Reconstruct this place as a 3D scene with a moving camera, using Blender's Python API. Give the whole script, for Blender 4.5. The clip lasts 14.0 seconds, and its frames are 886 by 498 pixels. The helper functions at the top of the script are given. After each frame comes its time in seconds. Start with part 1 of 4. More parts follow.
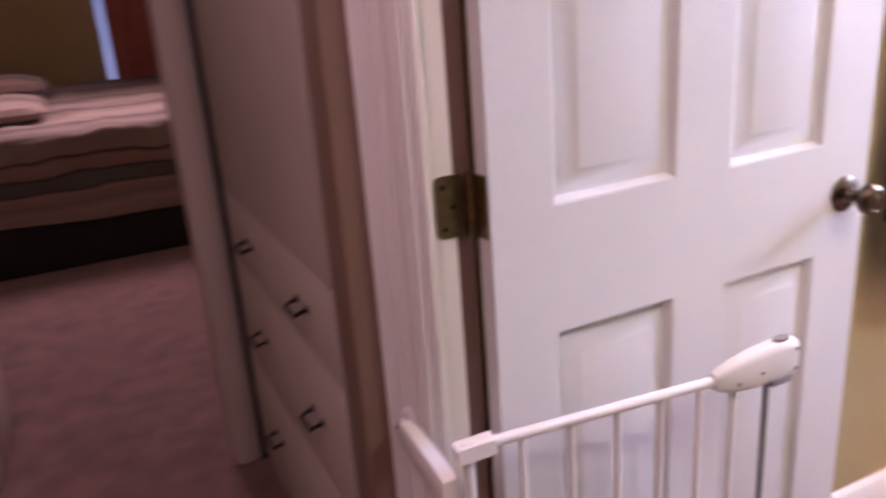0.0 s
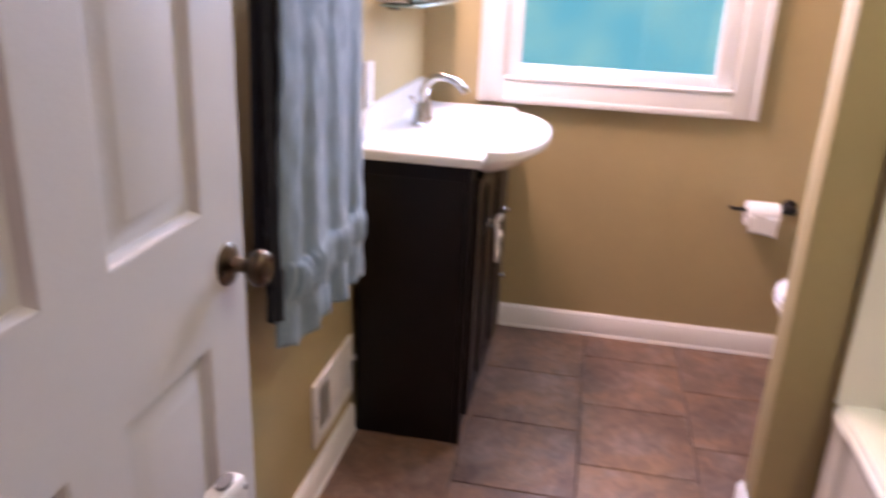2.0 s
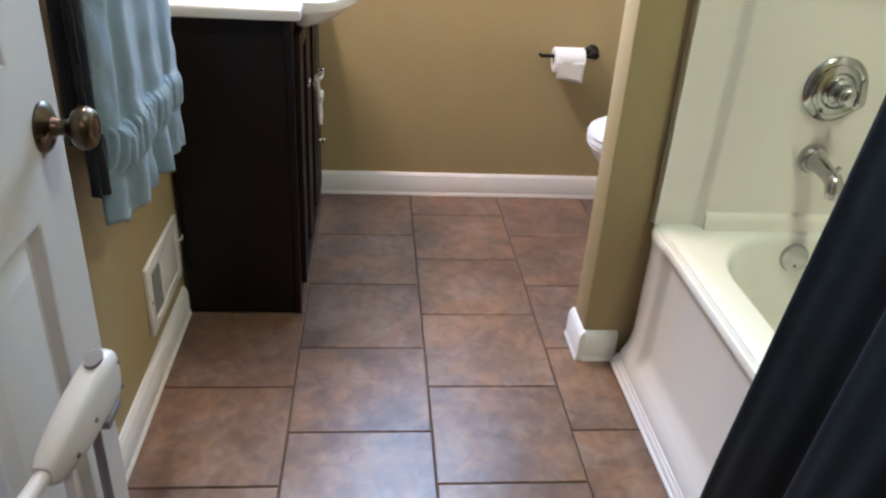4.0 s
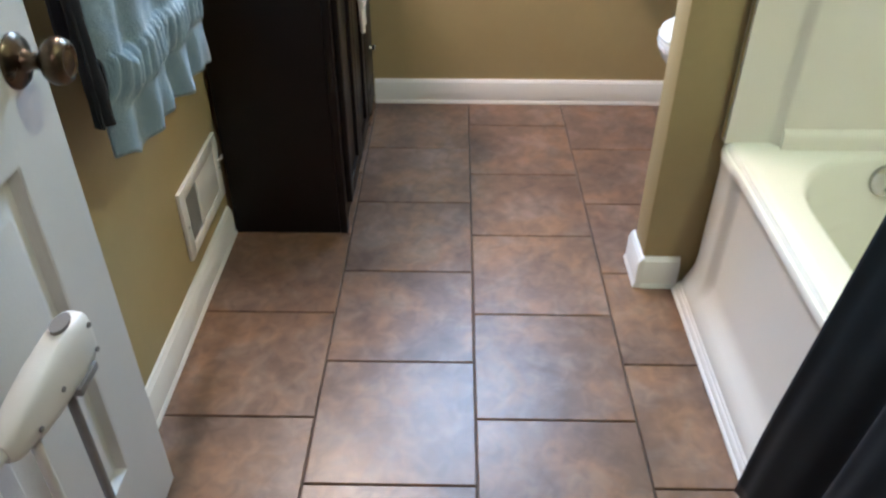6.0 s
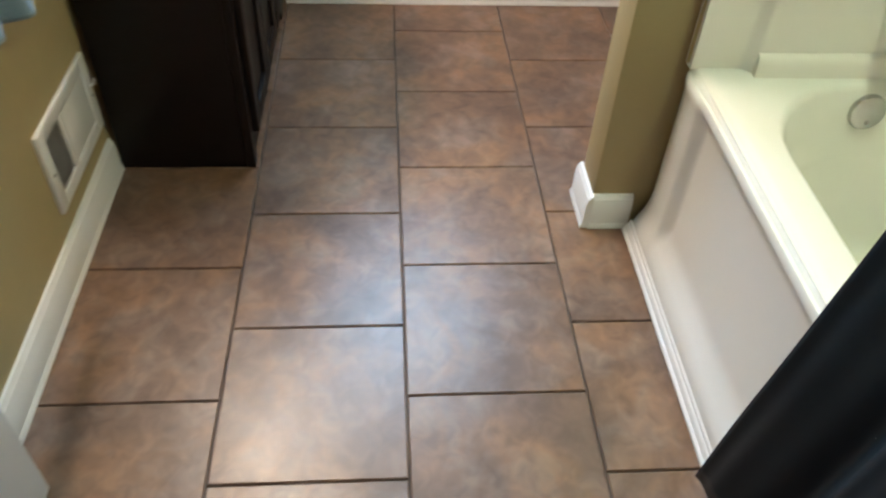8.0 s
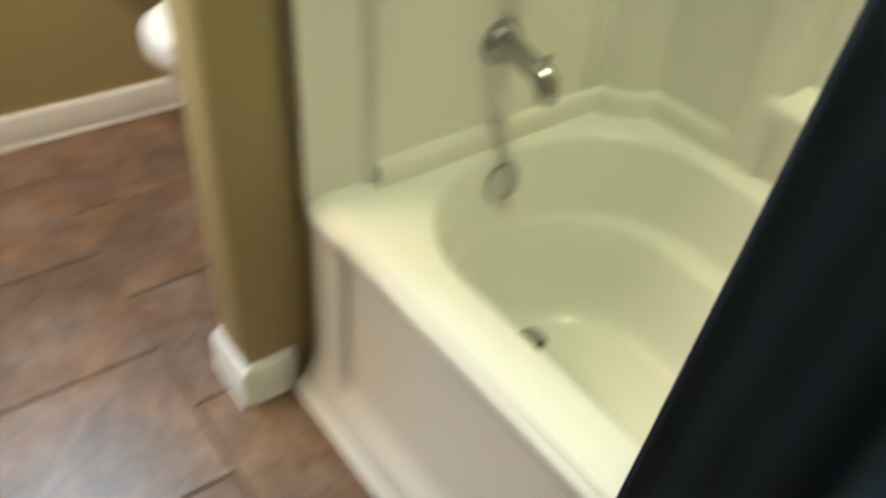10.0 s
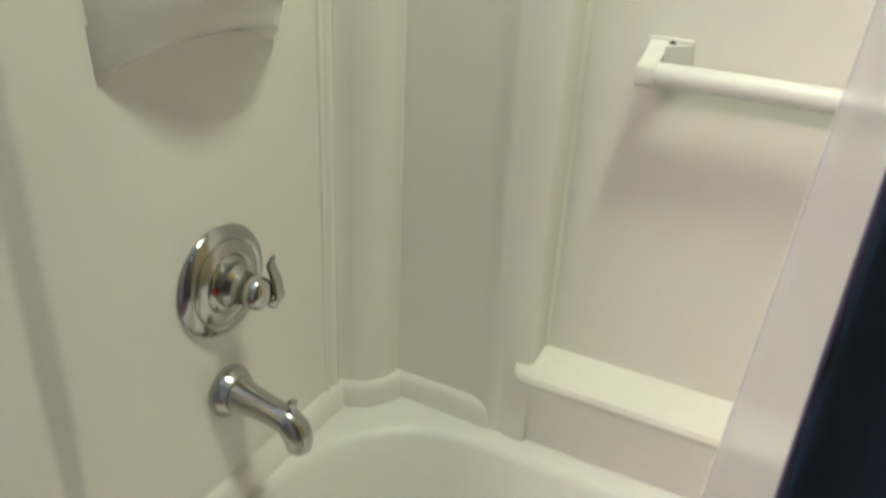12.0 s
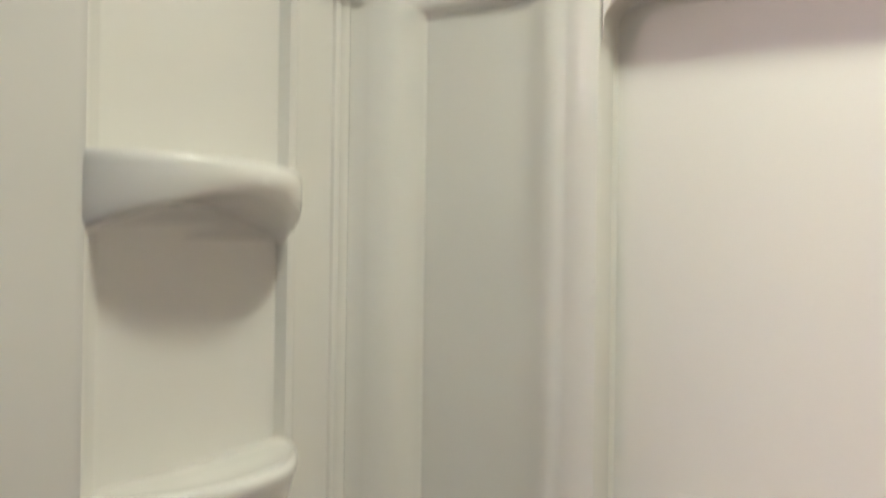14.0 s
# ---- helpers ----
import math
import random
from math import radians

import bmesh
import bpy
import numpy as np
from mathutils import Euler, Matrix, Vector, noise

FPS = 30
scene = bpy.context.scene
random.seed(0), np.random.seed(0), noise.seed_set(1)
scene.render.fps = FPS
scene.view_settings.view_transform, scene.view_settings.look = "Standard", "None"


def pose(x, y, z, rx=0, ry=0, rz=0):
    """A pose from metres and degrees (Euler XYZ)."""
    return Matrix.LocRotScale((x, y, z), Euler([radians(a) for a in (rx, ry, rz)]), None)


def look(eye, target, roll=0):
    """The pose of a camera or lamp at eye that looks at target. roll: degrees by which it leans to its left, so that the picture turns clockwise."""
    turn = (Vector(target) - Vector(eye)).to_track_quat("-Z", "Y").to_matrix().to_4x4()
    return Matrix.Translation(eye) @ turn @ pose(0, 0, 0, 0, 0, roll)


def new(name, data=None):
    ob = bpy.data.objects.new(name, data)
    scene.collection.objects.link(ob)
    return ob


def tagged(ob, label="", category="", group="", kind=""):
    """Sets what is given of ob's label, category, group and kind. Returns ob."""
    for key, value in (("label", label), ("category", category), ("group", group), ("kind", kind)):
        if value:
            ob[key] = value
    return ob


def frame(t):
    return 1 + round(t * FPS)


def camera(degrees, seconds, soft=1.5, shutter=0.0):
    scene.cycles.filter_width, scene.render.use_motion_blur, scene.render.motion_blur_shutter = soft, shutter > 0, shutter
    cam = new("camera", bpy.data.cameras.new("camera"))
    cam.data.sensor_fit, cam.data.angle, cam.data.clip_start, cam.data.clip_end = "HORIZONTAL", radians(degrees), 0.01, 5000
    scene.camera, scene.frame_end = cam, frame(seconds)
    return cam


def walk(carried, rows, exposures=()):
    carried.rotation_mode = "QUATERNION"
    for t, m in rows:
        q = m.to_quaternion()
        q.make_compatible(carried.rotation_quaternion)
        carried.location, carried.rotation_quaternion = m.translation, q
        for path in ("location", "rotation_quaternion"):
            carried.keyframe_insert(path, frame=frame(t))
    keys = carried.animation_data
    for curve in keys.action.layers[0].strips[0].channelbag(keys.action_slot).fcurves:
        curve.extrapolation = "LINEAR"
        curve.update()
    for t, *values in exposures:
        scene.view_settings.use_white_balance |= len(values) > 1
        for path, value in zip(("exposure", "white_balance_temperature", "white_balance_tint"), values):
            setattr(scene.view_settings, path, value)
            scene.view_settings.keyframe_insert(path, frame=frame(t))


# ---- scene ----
cam = camera(59.4, 14.0, soft=2.3, shutter=0.7)
PATH = [
    (0, (0.106, 0.028, 1.266), (0.907, 1.744, 0.622), -4.3),
    (0.5, (0.104, 0.221, 1.288), (1.297, 1.665, 0.587), -2.6),
    (1, (0.178, 0.352, 1.283), (1.71, 1.449, 0.611), 0.8),
    (1.5, (0.286, 0.411, 1.291), (2.042, 1.122, 0.653), 2.6),
    (2, (0.332, 0.423, 1.292), (2.179, 0.766, 0.605), 2.6),
    (2.5, (0.334, 0.486, 1.249), (2.177, 0.501, 0.472), 3.0),
    (3, (0.331, 0.56, 1.21), (2.121, 0.34, 0.344), 4.0),
    (5.5, (0.418, 0.418, 1.241), (2.076, 0.401, 0.123), 1.0),
    (6, (0.468, 0.416, 1.217), (2.088, 0.441, 0.044), 0.1),
    (6.5, (0.512, 0.432, 1.18), (2.094, 0.481, -0.042), -0.5),
    (7, (0.559, 0.474, 1.169), (2.086, 0.437, -0.122), 1.7),
    (9.5, (1.04, 0.261, 1.163), (2.297, -0.113, -0.348), 0.2),
    (10, (1.125, 0.264, 1.12), (2.307, -0.719, -0.159), 4.8),
    (10.5, (1.265, 0.276, 1.209), (2.088, -1.098, 0.012), 6.6),
    (11, (1.289, 0.223, 1.218), (2.011, -1.313, 0.159), 4.9),
    (11.5, (1.307, 0.157, 1.238), (2.057, -1.417, 0.259), 3.9),
    (12, (1.334, 0.125, 1.247), (2.129, -1.482, 0.359), 3.0),
    (12.5, (1.349, 0.097, 1.27), (2.185, -1.529, 0.458), 1.9),
    (13, (1.323, 0.066, 1.275), (2.28, -1.577, 0.655), 0.4),
    (13.5, (1.361, 0.078, 1.299), (2.31, -1.654, 0.98), 0.7),
    (14, (1.365, 0.065, 1.351), (2.322, -1.692, 1.361), 0.8),
]
walk(cam, [(t, look(eye, target, roll)) for t, eye, target, roll in PATH],
     [(0.0, 0.64, 6350, 58), (0.7, 0.25, 6450, 55), (1.5, -0.30, 6700, 51), (2.3, -0.28, 6600, 45), (3.0, -0.30, 6000, 30), (6.5, -0.15, 5850, 14), (7.2, -0.14, 6200, 11), (9.3, -0.45, 6350, 9), (10.0, -0.49, 7100, 7), (11.2, -0.58, 7500, 2), (12.0, -0.56, 6000, 24), (12.6, -0.56, 6000, 36), (13.4, -0.56, 5900, 38), (14.0, -0.74, 5900, 37)])

# ---- world, lights ----
world = bpy.data.worlds.new("world")
scene.world = world
world.use_nodes = True
wn = world.node_tree.nodes
sky = wn.new("ShaderNodeTexSky")
sky.sky_type, sky.sun_disc, sky.sun_elevation, sky.sun_rotation = "NISHITA", False, radians(40), radians(60)
world.node_tree.links.new(sky.outputs[0], wn["Background"].inputs[0])
wn["Background"].inputs[1].default_value = 0.1


def area_lamp(name, m, sx, sy, watts, colour, spread=180):
    data = bpy.data.lights.new(name, "AREA")
    data.shape, data.size, data.size_y, data.energy, data.color = "RECTANGLE", sx, sy, watts, colour
    data.spread = radians(spread)
    ob = new(name, data)
    ob.matrix_world = m
    return ob


# daylight in the window's opening, the tub's ceiling lamp, the lamp over the basin, an unseen hall lamp, an added
# bedroom fill
area_lamp("window_daylight", look((3.05, 0.36, 1.67), (0.5, 0.22, 0.80)), 0.66, 0.60, 38, (0.45, 0.71, 1.0))
area_lamp("tub_light", look((1.30, -0.42, 2.30), (1.30, -0.42, 0)), 0.16, 0.16, 12, (0.83, 0.96, 0.60), 135)
area_lamp("vanity_light", look((2.60, 0.90, 2.02), (2.60, 0.1, 0.9)), 0.5, 0.1, 43, (1.0, 0.82, 0.66))
area_lamp("hall_light", look((-0.40, 0.20, 2.36), (0.05, 0.55, 0.6)), 0.25, 0.25, 8.0, (1.0, 0.78, 0.70))
# warm fill added above the bed, away from any window
area_lamp("bedroom_fill", look((0.45, 4.9, 1.98), (-0.2, 3.3, 0.2)), 0.8, 0.6, 22, (1.0, 0.80, 0.72))

# ---- materials ----


def material(name, colour, rough=0.5, metal=0.0, vary=0.12, scale=6.0, bump=0.0, bump_scale=120.0, second=None, coat=0.0, sheen=0.0, gloss_vary=0.12):
    """A surface with two scales of variation in colour, a little in gloss, and fine relief."""
    m = bpy.data.materials.new(name)
    m.use_nodes = True
    nt = m.node_tree
    n, l = nt.nodes, nt.links
    p = n["Principled BSDF"]
    co = n.new("ShaderNodeTexCoord").outputs["Object"]
    big, small = n.new("ShaderNodeTexNoise"), n.new("ShaderNodeTexNoise")
    big.inputs["Scale"].default_value, small.inputs["Scale"].default_value = scale, scale * 14
    big.inputs["Detail"].default_value, small.inputs["Detail"].default_value = 4, 3
    l.new(co, big.inputs["Vector"]), l.new(co, small.inputs["Vector"])
    add = n.new("ShaderNodeMath")
    add.operation = "MULTIPLY_ADD"
    add.inputs[1].default_value = 0.35
    l.new(small.outputs[0], add.inputs[0]), l.new(big.outputs[0], add.inputs[2])
    ramp = n.new("ShaderNodeMapRange")
    ramp.inputs[1].default_value, ramp.inputs[2].default_value = 0.45, 0.9
    l.new(add.outputs[0], ramp.inputs[0])
    mix = n.new("ShaderNodeMix")
    mix.data_type = "RGBA"
    other = second or [c * (1 - vary) for c in colour]
    mix.inputs[6].default_value, mix.inputs[7].default_value = (*colour, 1), (*other, 1)
    l.new(ramp.outputs[0], mix.inputs[0])
    l.new(mix.outputs[2], p.inputs["Base Color"])
    gloss = n.new("ShaderNodeMapRange")
    gloss.inputs[3].default_value, gloss.inputs[4].default_value = rough * (1 - gloss_vary), min(1, rough * (1 + gloss_vary))
    l.new(big.outputs[0], gloss.inputs[0])
    l.new(gloss.outputs[0], p.inputs["Roughness"])
    p.inputs["Metallic"].default_value = metal
    p.inputs["Coat Weight"].default_value = coat
    p.inputs["Sheen Weight"].default_value = sheen
    if bump:
        tex, b = n.new("ShaderNodeTexNoise"), n.new("ShaderNodeBump")
        tex.inputs["Scale"].default_value, tex.inputs["Detail"].default_value = bump_scale, 3
        l.new(co, tex.inputs["Vector"]), l.new(tex.outputs[0], b.inputs["Height"])
        b.inputs["Strength"].default_value, b.inputs["Distance"].default_value = bump, 0.004
        l.new(b.outputs[0], p.inputs["Normal"])
    return m


def tile_material():
    m = bpy.data.materials.new("slate_tile")
    m.use_nodes = True
    nt = m.node_tree
    n, l = nt.nodes, nt.links
    p = n["Principled BSDF"]
    co, info = n.new("ShaderNodeTexCoord").outputs["Object"], n.new("ShaderNodeObjectInfo")
    shift = n.new("ShaderNodeVectorMath")
    shift.operation = "MULTIPLY_ADD"
    comb = n.new("ShaderNodeCombineXYZ")
    for k in range(3):
        l.new(info.outputs["Random"], comb.inputs[k])
    l.new(comb.outputs[0], shift.inputs[0])
    shift.inputs[1].default_value = (37, 91, 13)
    l.new(co, shift.inputs[2])
    big, small, vein = (n.new("ShaderNodeTexNoise") for _ in range(3))
    for tex, sc, det, dist in ((big, 5.5, 9, 0.5), (small, 26.0, 9, 0.8), (vein, 10.0, 10, 0.7)):
        tex.inputs["Scale"].default_value, tex.inputs["Detail"].default_value, tex.inputs["Distortion"].default_value = sc, det, dist
        l.new(shift.outputs[0], tex.inputs["Vector"])
    r1 = n.new("ShaderNodeValToRGB")
    e = r1.color_ramp.elements
    e[0].position, e[0].color = 0.30, (0.108, 0.063, 0.043, 1)
    e[1].position, e[1].color = 0.72, (0.212, 0.137, 0.092, 1)
    mid = e.new(0.47)
    mid.color = (0.153, 0.089, 0.059, 1)
    mid = e.new(0.60)
    mid.color = (0.204, 0.110, 0.061, 1)
    l.new(big.outputs[0], r1.inputs[0])
    grey = n.new("ShaderNodeMix")
    grey.data_type = "RGBA"
    grey.inputs[7].default_value = (0.215, 0.155, 0.128, 1)
    band = n.new("ShaderNodeMapRange")
    band.inputs[1].default_value, band.inputs[2].default_value, band.inputs[4].default_value = 0.48, 0.70, 0.6
    l.new(vein.outputs[0], band.inputs[0]), l.new(band.outputs[0], grey.inputs[0]), l.new(r1.outputs[0], grey.inputs[6])
    fine = n.new("ShaderNodeMix")
    fine.data_type, fine.blend_type = "RGBA", "MULTIPLY"
    r2 = n.new("ShaderNodeMapRange")
    r2.inputs[1].default_value, r2.inputs[2].default_value, r2.inputs[3].default_value, r2.inputs[4].default_value = 0.3, 0.7, 0.74, 1.22
    l.new(small.outputs[0], r2.inputs[0])
    fine.inputs[0].default_value = 1
    l.new(grey.outputs[2], fine.inputs[6]), l.new(r2.outputs[0], fine.inputs[7])
    l.new(fine.outputs[2], p.inputs["Base Color"])
    g = n.new("ShaderNodeMapRange")
    g.inputs[3].default_value, g.inputs[4].default_value = 0.27, 0.41
    l.new(vein.outputs[0], g.inputs[0]), l.new(g.outputs[0], p.inputs["Roughness"])
    b = n.new("ShaderNodeBump")
    b.inputs["Strength"].default_value, b.inputs["Distance"].default_value = 0.22, 0.004
    l.new(vein.outputs[0], b.inputs["Height"]), l.new(b.outputs[0], p.inputs["Normal"])
    return m


def glow(name, colour, second, strength, scale):
    m = bpy.data.materials.new(name)
    m.use_nodes = True
    n, l = m.node_tree.nodes, m.node_tree.links
    tex, mix, em = n.new("ShaderNodeTexNoise"), n.new("ShaderNodeValToRGB"), n.new("ShaderNodeEmission")
    tex.inputs["Scale"].default_value, tex.inputs["Detail"].default_value = scale, 2
    l.new(n.new("ShaderNodeTexCoord").outputs["Object"], tex.inputs["Vector"])
    mix.color_ramp.elements[0].position, mix.color_ramp.elements[1].position = 0.40, 0.66
    mix.color_ramp.elements[0].color, mix.color_ramp.elements[1].color = (*colour, 1), (*second, 1)
    l.new(tex.outputs[0], mix.inputs[0]), l.new(mix.outputs[0], em.inputs[0])
    em.inputs[1].default_value = strength
    l.new(em.outputs[0], n["Material Output"].inputs[0])
    return m


def glass_material(name, rough=0.0, tint=(1, 1, 1)):
    m = bpy.data.materials.new(name)
    m.use_nodes = True
    p = m.node_tree.nodes["Principled BSDF"]
    p.inputs["Base Color"].default_value = (*tint, 1)
    p.inputs["Transmission Weight"].default_value, p.inputs["Roughness"].default_value, p.inputs["IOR"].default_value = 1, rough, 1.45
    return m


def striped_cover():
    """Bedspread with woven stripes along its length."""
    m = material("striped_bedspread", (0.30, 0.22, 0.17), 0.95, bump=0.3, bump_scale=300, sheen=0.2)
    n, l = m.node_tree.nodes, m.node_tree.links
    p = n["Principled BSDF"]
    sep, add = n.new("ShaderNodeSeparateXYZ"), n.new("ShaderNodeMath")
    l.new(n.new("ShaderNodeTexCoord").outputs["Object"], sep.inputs[0])
    add.operation = "SUBTRACT"
    l.new(sep.outputs[1], add.inputs[0]), l.new(sep.outputs[2], add.inputs[1])
    run, part_of = n.new("ShaderNodeMapRange"), n.new("ShaderNodeMath")
    run.clamp = False
    run.inputs[1].default_value, run.inputs[2].default_value = -1.70, -1.235
    wob, mix = n.new("ShaderNodeTexNoise"), n.new("ShaderNodeMath")
    wob.inputs["Scale"].default_value, wob.inputs["Detail"].default_value = 4.0, 4
    mix.operation, mix.inputs[1].default_value = "MULTIPLY_ADD", 0.05
    l.new(wob.outputs[0], mix.inputs[0]), l.new(add.outputs[0], mix.inputs[2]), l.new(mix.outputs[0], run.inputs[0])
    part_of.operation = "FRACT"
    l.new(run.outputs[0], part_of.inputs[0])
    r = n.new("ShaderNodeValToRGB")
    r.color_ramp.interpolation = "LINEAR"
    e = r.color_ramp.elements
    e[0].position, e[0].color = 0.0, (0.27, 0.20, 0.16, 1)
    e[1].position, e[1].color = 1.0, (0.24, 0.18, 0.145, 1)
    for pos, c in ((0.14, (0.24, 0.19, 0.15)), (0.30, (0.26, 0.19, 0.15)), (0.32, (0.03, 0.022, 0.025)), (0.35, (0.27, 0.17, 0.13)), (0.44, (0.24, 0.16, 0.12)), (0.46, (0.03, 0.022, 0.025)),
                   (0.49, (0.09, 0.095, 0.08)), (0.59, (0.10, 0.10, 0.085)), (0.61, (0.035, 0.028, 0.03)), (0.64, (0.34, 0.24, 0.20)), (0.80, (0.24, 0.19, 0.155)), (0.90, (0.36, 0.27, 0.22))):
        e.new(pos).color = (*[0.78 * q for q in c], 1)
    l.new(part_of.outputs[0], r.inputs[0])
    l.new(r.outputs[0], p.inputs["Base Color"])
    return m


TAN = material("tan_wall_paint", (0.440, 0.352, 0.180), 0.62, vary=0.07, scale=3, bump=0.12, bump_scale=220)
WHITE = material("white_trim_paint", (0.80, 0.79, 0.77), 0.38, vary=0.05, scale=4, bump=0.05, bump_scale=90)
DOORW = material("white_door_paint", (0.64, 0.63, 0.62), 0.42, vary=0.04, scale=5, bump=0.08, bump_scale=160)
# white darkened for the hall: its dim light is put into the colour
HALLW = material("hall_white_dimmed", (0.49, 0.435, 0.39), 0.5, vary=0.08, scale=5, bump=0.08, bump_scale=120)
BROWN = material("hall_brown", (0.23, 0.145, 0.105), 0.6, vary=0.1, scale=4, bump=0.1, bump_scale=200)
CEIL = material("ceiling_paint", (0.78, 0.77, 0.74), 0.9, vary=0.04, bump=0.3, bump_scale=90)
GROUT = material("dark_grout", (0.098, 0.075, 0.061), 0.95, vary=0.3, scale=30, bump=0.4, bump_scale=400)
TILE = tile_material()
CARPET = material("mauve_carpet", (0.20, 0.090, 0.076), 1.0, vary=0.55, scale=9, bump=1.0, bump_scale=160, sheen=0.3)
ESPRESSO = material("espresso_wood", (0.006, 0.0028, 0.0024), 0.46, vary=0.45, scale=9, bump=0.08, bump_scale=60)
ESPRESSO.node_tree.nodes["Principled BSDF"].inputs["Specular IOR Level"].default_value = 0.28
MARBLE = material("white_cultured_marble", (0.84, 0.83, 0.81), 0.24, vary=0.04, scale=5, coat=0.3)
TUB = material("white_acrylic", (0.80, 0.79, 0.75), 0.27, vary=0.006, scale=2, coat=0.15, gloss_vary=0.01)
SURR = material("white_fibreglass", (0.80, 0.772, 0.725), 0.17, vary=0.008, scale=2, bump=0.012, bump_scale=9, coat=0.22, gloss_vary=0.02)
CHROME = material("chrome", (0.50, 0.50, 0.49), 0.17, metal=1, vary=0.12, scale=20)
BRONZE = material("aged_bronze", (0.17, 0.125, 0.085), 0.28, metal=1, vary=0.5, scale=30)
BRASS = material("tarnished_brass", (0.34, 0.25, 0.12), 0.36, metal=1, vary=0.5, scale=40)
BLACK = material("black_iron", (0.02, 0.018, 0.017), 0.45, metal=0.6, vary=0.3, scale=40)
PLASTIC = material("white_plastic", (0.76, 0.74, 0.72), 0.35, vary=0.05, scale=8)
GREY = material("grey_plastic", (0.22, 0.21, 0.21), 0.45, vary=0.2, scale=20)
PORCELAIN = material("porcelain", (0.82, 0.81, 0.79), 0.10, vary=0.03, coat=0.5)
PAPER = material("toilet_paper", (0.80, 0.78, 0.75), 1.0, vary=0.06, scale=30, bump=0.4, bump_scale=300)
CARD = material("cardboard", (0.20, 0.12, 0.07), 0.9)
NAVY = material("navy_satin", (0.0062, 0.0165, 0.0280), 0.48, vary=0.3, scale=8, bump=0.08, bump_scale=500)
NAVY.node_tree.nodes["Principled BSDF"].inputs["Specular IOR Level"].default_value = 0.35
LINER = material("frosted_vinyl", (0.78, 0.72, 0.62), 0.7, vary=0.04, scale=5, bump=0.05, bump_scale=40)
LINER.node_tree.nodes["Principled BSDF"].inputs["Alpha"].default_value = 0.40
LINER.node_tree.nodes["Principled BSDF"].inputs["Specular IOR Level"].default_value = 0.15
TOWEL = material("blue_terry", (0.205, 0.315, 0.385), 1.0, vary=0.22, scale=14, bump=0.9, bump_scale=420, sheen=0.5)
TOWEL2 = material("charcoal_terry", (0.018, 0.020, 0.026), 1.0, vary=0.4, scale=14, bump=0.5, bump_scale=420, sheen=0.05)
MIRROR = material("mirror", (0.86, 0.87, 0.86), 0.02, metal=1, vary=0.01)
# black standing for shade: the casing's gap and the space under the bed
SHADEBLACK = material("shade_black", (0.012, 0.012, 0.012), 0.9)
PINK = material("rose_curtain", (0.46, 0.165, 0.135), 0.9, vary=0.2, scale=6, bump=0.2, bump_scale=200)
COVER = striped_cover()
GLASS = glass_material("clear_glass", 0.0, (0.96, 1.0, 0.99))
OUTSIDE = glow("outdoor_foliage_light", (0.085, 0.50, 0.56), (0.19, 0.60, 0.56), 1.35, 2.4)
LAMPGLOW = glow("lamp_glow", (1.0, 0.85, 0.62), (1.0, 0.88, 0.68), 8.0, 2.0)
SLIT = glow("window_slit", (0.22, 0.36, 0.62), (0.32, 0.46, 0.70), 0.55, 4.0)

# ---- mesh helpers ----


def obj(name, bm, mat, parent=None, label="", smooth=True):
    here = Vector((0, 0, 0))
    up = parent
    while up:
        here += up.location
        up = up.parent
    if here.length:
        bmesh.ops.translate(bm, verts=bm.verts, vec=-here)
    bmesh.ops.recalc_face_normals(bm, faces=bm.faces)
    me = bpy.data.meshes.new(name)
    bm.to_mesh(me)
    bm.free()
    me.materials.append(mat)
    if smooth:
        for f in me.polygons:
            f.use_smooth = True
        me.set_sharp_from_angle(angle=radians(38))
    ob = new(name, me)
    ob.parent = parent
    if label:
        tagged(ob, label)
    return ob


def part(name, bm, mat, parent, label=""):
    return obj(name, bm, mat, parent, label)


def thing(name, at, label, category, group=""):
    ob = new(name)
    ob.location = at
    ob.empty_display_size = 0.05
    return tagged(ob, label, category, group)


def setting(name, bm, mat, label, category="structure"):
    return tagged(obj(name, bm, mat), label, category, "", "structure")


def box(x0, x1, y0, y1, z0, z1, bev=0.0, seg=2):
    bm = bmesh.new()
    bmesh.ops.create_cube(bm, size=1)
    for v in bm.verts:
        v.co = (x0 + (v.co.x + 0.5) * (x1 - x0), y0 + (v.co.y + 0.5) * (y1 - y0), z0 + (v.co.z + 0.5) * (z1 - z0))
    if bev:
        bmesh.ops.bevel(bm, geom=bm.edges[:], offset=bev, segments=seg, profile=0.5, affect="EDGES")
    return bm


def join(*bms):
    out = bms[0]
    for b in bms[1:]:
        me = bpy.data.meshes.new("tmp")
        b.to_mesh(me)
        b.free()
        out.from_mesh(me)
        bpy.data.meshes.remove(me)
    return out


def loft(rings, cap0=True, cap1=True, closed=True):
    bm = bmesh.new()
    vs = [[bm.verts.new(p) for p in r] for r in rings]
    k = len(rings[0])
    for a, b in zip(vs, vs[1:]):
        for i in range(k if closed else k - 1):
            j = (i + 1) % k
            bm.faces.new((a[i], a[j], b[j], b[i]))
    if cap0:
        bm.faces.new(vs[0])
    if cap1:
        bm.faces.new(vs[-1])
    return bm


